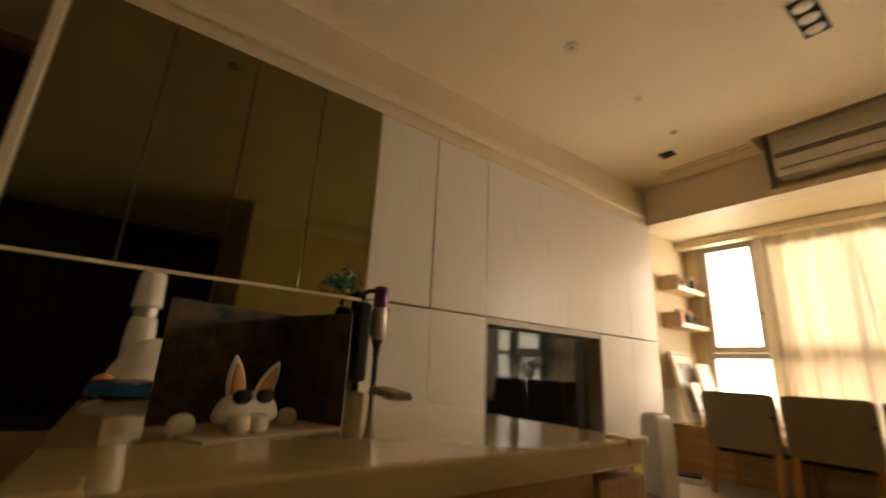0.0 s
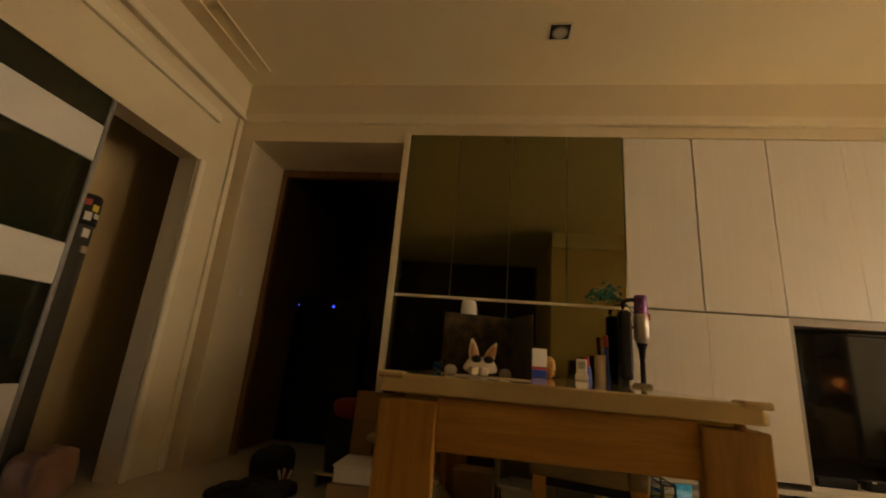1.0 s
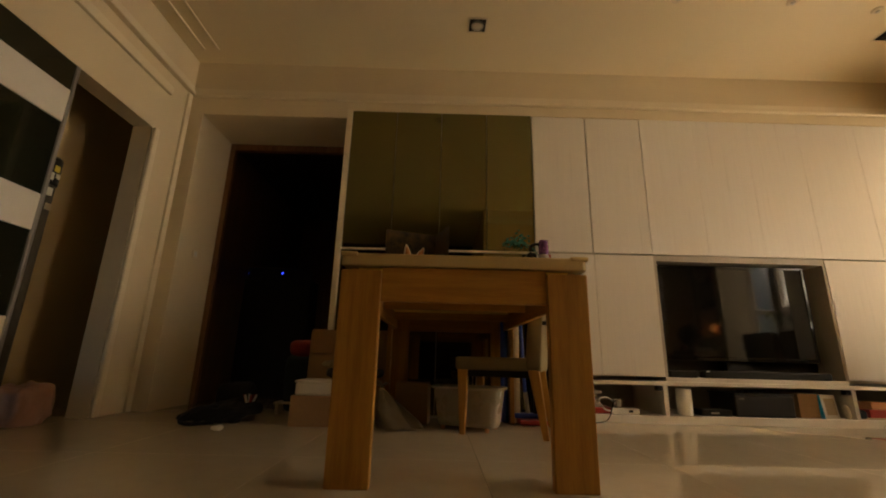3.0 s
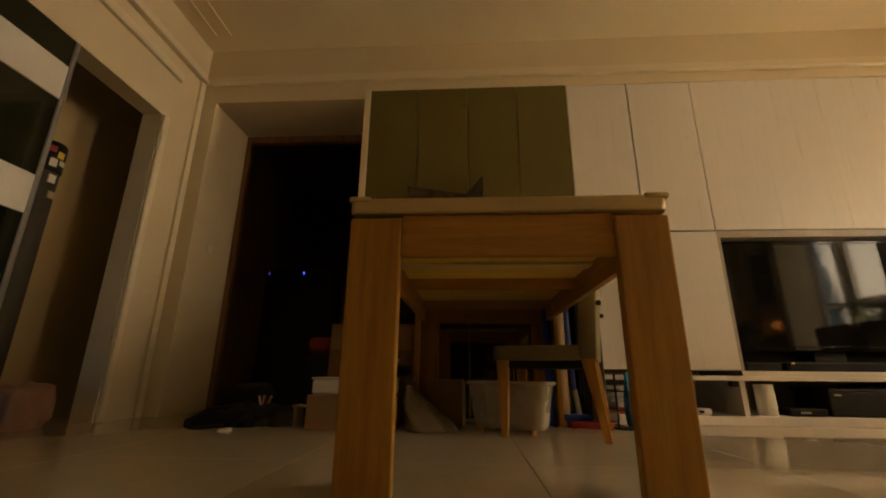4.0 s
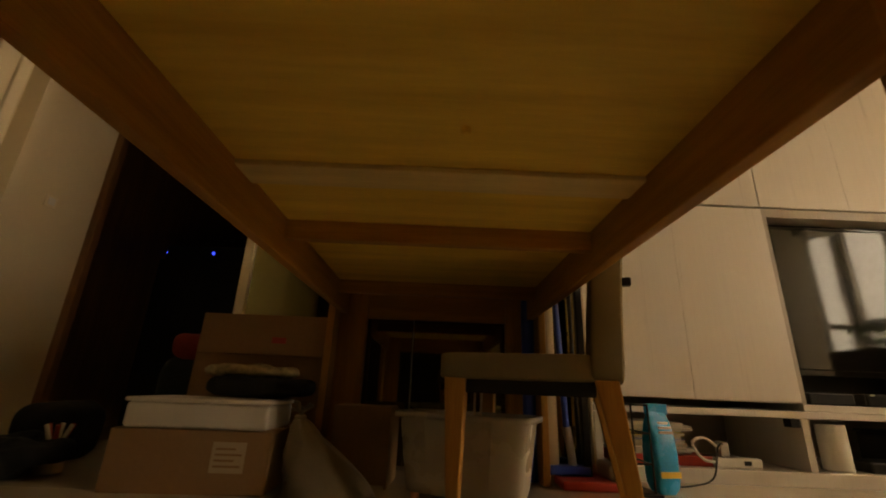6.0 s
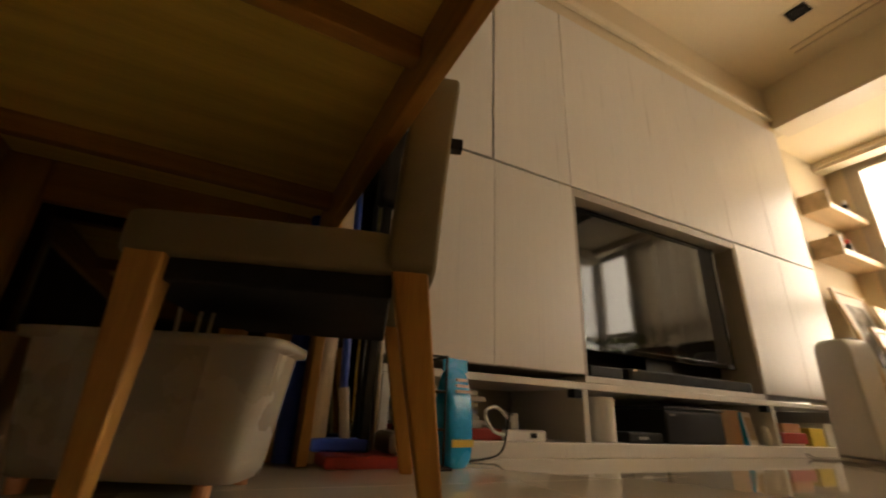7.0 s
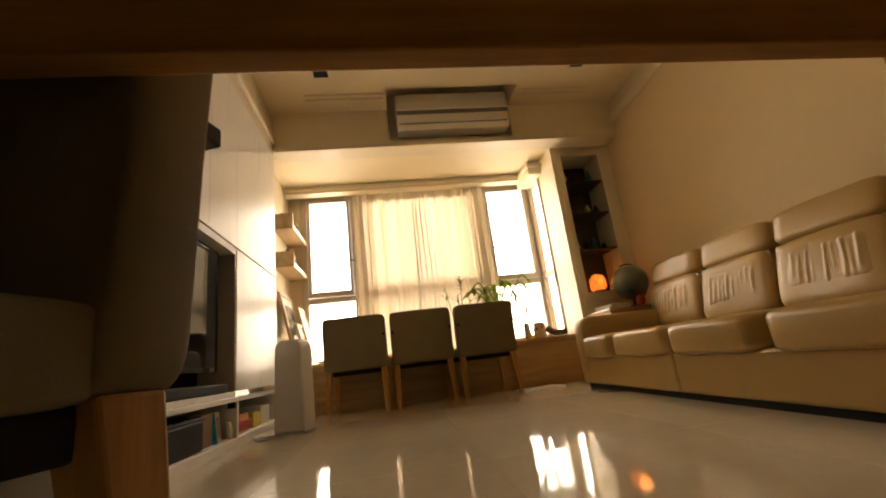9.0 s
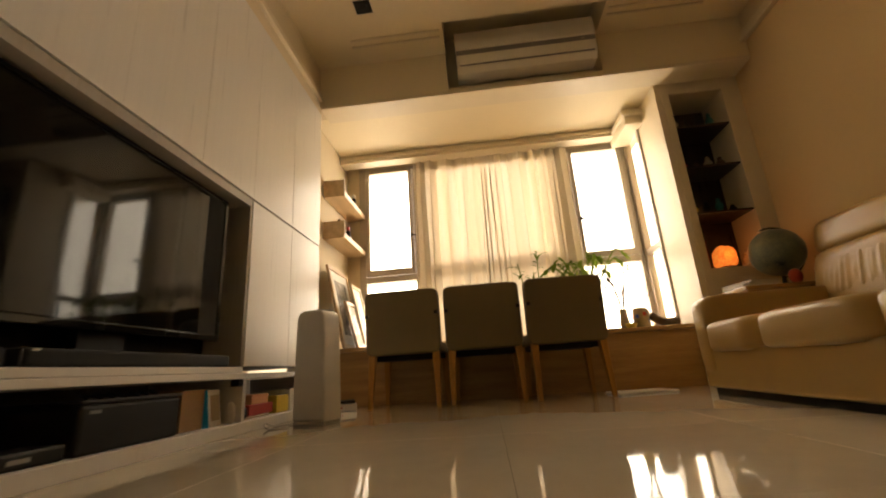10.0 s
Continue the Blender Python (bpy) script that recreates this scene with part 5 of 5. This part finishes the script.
def leaning_frame(x0, x1, y, lean, h, mat_f, label, z=0.4605):
    f = thing("picture_frame", label, "picture frame", pose((x0 + x1) / 2, y, z, lean, 0, 0), group="leaning pictures")
    w = (x1 - x0) / 2
    bm = B()
    for a in ((-w, w, 0.0, 0.035), (-w, w, h - 0.035, h)):
        box(bm, a[0], a[1], -0.012, 0.012, a[2], a[3], 0.003)
    for a in ((-w, -w + 0.035), (w - 0.035, w)):
        box(bm, a[0], a[1], -0.012, 0.012, 0.035, h - 0.035, 0.003)
    part("frame", bm, mat_f, f)
    part("mat_board", box(B(), -w + 0.03, w - 0.03, -0.002, 0.008, 0.03, h - 0.03), M_PAPER, f)
    part("picture", box(B(), -w + 0.11, w - 0.11, -0.0045, -0.0022, 0.12, h - 0.12), M_PHOTO, f)
    return f


leaning_frame(4.56, 5.08, 1.985, -12, 0.735, M_SHELF, "large light wooden picture frame leaning on the bay wall")
leaning_frame(4.66, 4.98, 1.90, -15, 0.42, M_SHELF, "small light wooden picture frame leaning on a larger one")
leaning_frame(4.90, 5.20, 1.90, -13, 0.62, M_TRIM, "narrow pale picture frame leaning beside the window")


# ---- plants and things on the bench ----
def leaf(bm, base, direction, length, width, droop=0.35):
    d = Vector(direction).normalized()
    side = d.cross(Vector((0, 0, 1)))
    side = side.normalized() if side.length > 1e-3 else Vector((1, 0, 0))
    prev = None
    for i in range(6):
        t = i / 5
        p = Vector(base) + d * length * t + Vector((0, 0, -droop * length * t * t))
        w = width * math.sin(math.pi * min(1, 0.12 + 0.88 * t)) * 0.5 + 0.0006
        cur2 = (bm.verts.new(p - side * w), bm.verts.new(p + side * w))
        if prev:
            bm.faces.new((prev[0], prev[1], cur2[1], cur2[0]))
        prev = cur2


def vase(p, h, r, mat):
    part("vase", lathe(B(), [(0.004, 0), (r * 0.8, 0), (r, h * 0.3), (r * 0.75, h * 0.8), (r * 0.85, h), (r * 0.7, h), (r * 0.6, h * 0.75), (0.004, h * 0.1)], seg=24), mat, p)


random.seed(31)
BZ = 0.4605
p1 = thing("lucky_bamboo", "slender green bamboo stems in a glass vase on the bench", "plant", pose(4.92, 0.33, BZ))
vase(p1, 0.20, 0.045, M_BIN)
for k, (oy, oz) in enumerate(((-0.04, 0.76), (0.15, 0.66), (0.02, 0.56), (-0.12, 0.50))):
    a = k * 1.7
    top = Vector((0.04 * math.cos(a), oy, oz))
    bm = tube(B(), curve_pts([(0.01 * math.cos(a), oy * 0.1, 0.05), (0.02 * math.cos(a), oy * 0.55, 0.30), top]), 0.0045)
    part("stem", bm, M_LEAF, p1)
    bm = B()
    for q in range(10 if k == 0 else 6):
        b = k + q * 2.4
        leaf(bm, top - Vector((0, 0, random.uniform(0, 0.15))), (0.6 * math.cos(b), math.sin(b), random.uniform(0.5, 1.5)), random.uniform(0.09, 0.17), 0.017, 0.5)
    part("leaves", bm, M_LEAF, p1)
p2 = thing("parlor_palm", "small feathery green palm in a pot on the bench", "plant", pose(4.90, -0.10, BZ))
vase(p2, 0.16, 0.07, M_TAN)
for k in range(15):
    a = k * 2.4
    out = random.uniform(0.10, 0.20)
    ky = 1.6
    tipp = Vector((out * math.cos(a), ky * out * math.sin(a), random.uniform(0.54, 0.68)))
    cp2 = curve_pts([(0, 0, 0.12), (0.35 * out * math.cos(a), 0.35 * ky * out * math.sin(a), 0.38), tipp, tipp + Vector((0.06 * math.cos(a), 0.09 * math.sin(a), -0.035))], 7)
    part("stem", tube(B(), cp2, 0.003, 6), M_LEAF, p2)
    bm = B()
    for i in range(6, len(cp2) - 1):
        d = (cp2[i + 1] - cp2[i]).normalized()
        for sg in (-1, 1):
            sd2 = d.cross(Vector((0, 0, 1))) * sg
            leaf(bm, cp2[i], sd2 + d * 0.7 + Vector((0, 0, 0.1)), 0.10, 0.013, 0.3)
    part("frond", bm, M_LEAF, p2)
p3 = thing("branch_vase", "bare branches with a few leaves in a glass vase", "plant", pose(4.88, -0.36, BZ))
vase(p3, 0.17, 0.04, M_BIN)
for k in range(4):
    a = k * 1.7 + 0.4
    tp2 = Vector((0.10 * math.cos(a), 0.14 * math.sin(a), random.uniform(0.45, 0.58)))
    mid = Vector((0.03 * math.cos(a), 0.04 * math.sin(a), 0.30))
    bm = tube(B(), curve_pts([(0, 0, 0.05), mid, tp2]), 0.006)
    tube(bm, curve_pts([mid, mid + Vector((0.05 * math.sin(a), 0.09, 0.10)), mid + Vector((0.06, 0.13, 0.22))]), 0.004)
    part("branch", bm, M_TWIG, p3)
    bm = B()
    for q in range(7):
        b = random.uniform(0, 6.28)
        leaf(bm, tp2 - Vector((0, 0, random.uniform(0, 0.06))), (math.cos(b), math.sin(b), 0.3), 0.09, 0.022)
    part("leaves", bm, M_LEAF, p3)
p4 = thing("dry_twigs", "thin dry twigs in a small vase by the column", "plant", pose(5.02, -0.58, BZ))
vase(p4, 0.12, 0.035, M_TWIG)
for k in range(7):
    a = k * 0.9
    base = Vector((0, 0, 0.08))
    tp3 = Vector((0.09 * math.cos(a), 0.10 * math.sin(a), random.uniform(0.26, 0.40)))
    bm = tube(B(), curve_pts([base, base.lerp(tp3, 0.5) + Vector((0.01, 0.01, 0.02)), tp3]), 0.0025, 6)
    for q in range(8):
        p = base.lerp(tp3, random.uniform(0.4, 1.0)) + Vector((random.gauss(0, 0.012), random.gauss(0, 0.012), random.gauss(0, 0.012)))
        leaf(bm, p, (random.gauss(0, 1), random.gauss(0, 1), 0.5), 0.022, 0.012)
    part("twig", bm, M_TWIG, p4)
dr = thing("painted_tin", "round tin painted in red, blue and white patches", "tin", pose(4.80, -0.47, BZ))
part("tin", lathe(B(), [(0.004, 0), (0.062, 0), (0.064, 0.01), (0.060, 0.15), (0.050, 0.165), (0.004, 0.167)], seg=28), M_TAN, dr)
random.seed(3)
for k in range(16):
    a, z = random.uniform(0, 6.28), random.uniform(0.02, 0.12)
    m4 = Matrix.Rotation(a, 4, "Z")
    part("patch", box(B(), 0.060, 0.0655, -0.014, 0.014, z, z + 0.03, m=m4), (M_RED, M_BLUE, M_PAPER)[k % 3], dr)
bm = tube(B(), curve_pts([(4.80, -0.54, BZ + 0.10), (4.80, -0.60, BZ + 0.06), (4.83, -0.68, BZ + 0.035), (4.84, -0.78, BZ + 0.045)]), 0.034, 14)
for q in bm.verts:
    q.co += Vector((1, 1, 1)) * 0.012 * noise.noise(q.co * 22)
solid("driftwood", bm, M_TWIG, "weathered piece of driftwood on the bench", "driftwood")
solid("yellow_bowl", lathe(B(), [(0.004, 0), (0.03, 0), (0.05, 0.04), (0.046, 0.042), (0.026, 0.008), (0.004, 0.008)], (4.76, -0.37, BZ), 24), M_YELLOW, "small yellow bowl on the bench", "bowl")

# ---- niche shelves and lamp ----
bm = box(B(), 4.79, 4.818, -1.358, -0.922, 0.85, 2.378)
box(bm, NX + 0.05, 4.79, -0.9235, -0.9205, 0.85, 2.378)
structure("niche_lining", bm, M_DARKW, "dark veneer lining of the niche", "panel")
NZ = 0.845
structure("niche_base", box(B(), NX + 0.002, 4.79, -1.358, -0.922, 0.762, NZ), M_TRIM, "cream base of the niche", "shelf")
for z in (1.29, 1.69, 2.06):
    s = thing("niche_shelf", "thin dark shelf in the niche", "shelf", group="niche shelves")
    part("board", box(B(), NX + 0.01, 4.788, -1.357, -0.925, z, z + 0.016, 0.002), M_DARKW, s)
random.seed(12)
for z in (NZ + 0.0005, 1.3065, 1.7065, 2.0765):
    for k in range(4):
        y = -1.00 - 0.10 * k
        if z < 1 and k < 3:
            continue
        h, r = random.uniform(0.09, 0.19), random.uniform(0.025, 0.042)
        mm = random.choice([M_TWIG, M_RED, M_YELLOW, M_BLACK, M_TEAL, M_TAN, M_GREYM])
        o = thing("niche_ornament", "dark ornamental figure on a niche shelf", "ornament", pose(4.62, y, z), group="niche ornaments")
        part("body", lathe(B(), [(0.004, 0), (r, 0), (r, 0.012), (r * 0.6, h * 0.3), (r * 0.95, h * 0.55), (r * 0.4, h * 0.8), (r * 0.5, h * 0.9), (0.004, h)], seg=16), mm, o)
        part("plinth", box(B(), -r * 1.1, r * 1.1, -r * 1.1, r * 1.1, 0, 0.010, 0.002), M_BLACK, o)
sl = thing("salt_lamp", "glowing orange salt crystal lamp on a dark base", "lamp", pose(4.60, -1.13, NZ + 0.0005))
bm = B()
cushion(bm, -0.075, 0.075, -0.08, 0.08, 0.024, 0.205, e=0.8, nu=14, nv=9, wrinkle=0.028, freq=15)
for q in bm.verts:
    k = (q.co.z - 0.03) / 0.18
    q.co.x *= 1.10 - 0.42 * k
    q.co.y *= 1.10 - 0.42 * k
part("crystal", bm, M_SALT, sl, "glowing orange crystal")
part("base", lathe(B(), [(0.004, 0), (0.060, 0), (0.062, 0.012), (0.050, 0.030), (0.004, 0.030)], seg=24), M_DARKW, sl)
lp = bpy.data.lights.new("salt_lamp_glow", "POINT")
lp.energy, lp.color, lp.shadow_soft_size = 0.45, (1.0, 0.35, 0.08), 0.06
new("salt_lamp_glow", lp).location = (4.505, -1.13, NZ + 0.13)

rbk = thing("gift_box", "dark red box standing behind the glowing lamp", "box", pose(4.70, -0.985, NZ + 0.0005, 0, 0, 12))
part("body", box(B(), -0.05, 0.05, -0.05, 0.05, 0, 0.24, 0.006), material("crimson_card", (0.28, 0.03, 0.02), 0.6, var=0.2), rbk)
part("lid", box(B(), -0.054, 0.054, -0.054, 0.054, 0.2405, 0.275, 0.005), material("dark_crimson_card", (0.20, 0.02, 0.015), 0.6, var=0.2), rbk)

# ---- side cabinet by the sofa ----
sc = thing("side_cabinet", "low wooden side cabinet between sofa and niche", "cabinet")
part("body", box(B(), 3.98, 4.43, -1.49, -0.86, 0.0, 0.60, 0.004), M_BENCH, sc)
part("top", box(B(), 3.97, 4.435, -1.492, -0.85, 0.6005, 0.625, 0.004), M_BENCH, sc)
gl = thing("globe", "blue-grey desk globe on a dark arc stand", "globe", pose(4.18, -1.235, 0.6255))
bm = B()
bmesh.ops.create_uvsphere(bm, u_segments=32, v_segments=20, radius=0.165, matrix=Matrix.Translation((0, 0, 0.245)))
part("ball", bm, M_GLOBE, gl)
part("foot", lathe(B(), [(0.004, 0), (0.075, 0), (0.07, 0.015), (0.015, 0.03), (0.012, 0.078), (0.004, 0.078)], seg=24), M_BLACK, gl)
bm = tube(B(), [(0, -0.178 * math.sin(radians(a)), 0.245 + 0.178 * math.cos(radians(a))) for a in range(-25, 186, 12)], 0.006)
part("arc", bm, M_BLACK, gl)
z = 0.6255
random.seed(14)
for k in range(5):
    h = random.uniform(0.006, 0.014)
    bk = thing("magazine", "thin paper magazine on the side cabinet", "magazine", pose(4.16, -0.99, z, 0, 0, random.uniform(-12, 12)), group="papers by the sofa")
    part("page_block", box(B(), -0.14, 0.14, -0.10, 0.10, 0, h - 0.0012), M_PAPER, bk)
    part("cover", box(B(), -0.142, 0.142, -0.102, 0.102, h - 0.0011, h, 0.0004, seg=1), random.choice([M_PAPER, M_TAN, M_GREYM]), bk)
    z += h + 0.0003
solid("red_ornament", cushion(B(), 3.99, 4.05, -1.24, -1.16, 0.6255, 0.72, e=0.9, nu=16, nv=12), M_RED, "small red ornament on the side cabinet", "ornament")

# ---- floor tiles ----
tile_mesh = to_mesh("tile", box(B(), 0.0008, 0.7992, 0.0008, 0.7992, -0.012, 0.0, 0.0005, seg=1), M_TILE)
for i in range(12):
    for j in range(12):
        ob = new("tile", tile_mesh)
        ob.parent = floor
        ob.location = (-3.6 + 0.8 * i, -4.0 + 0.8 * j, 0)
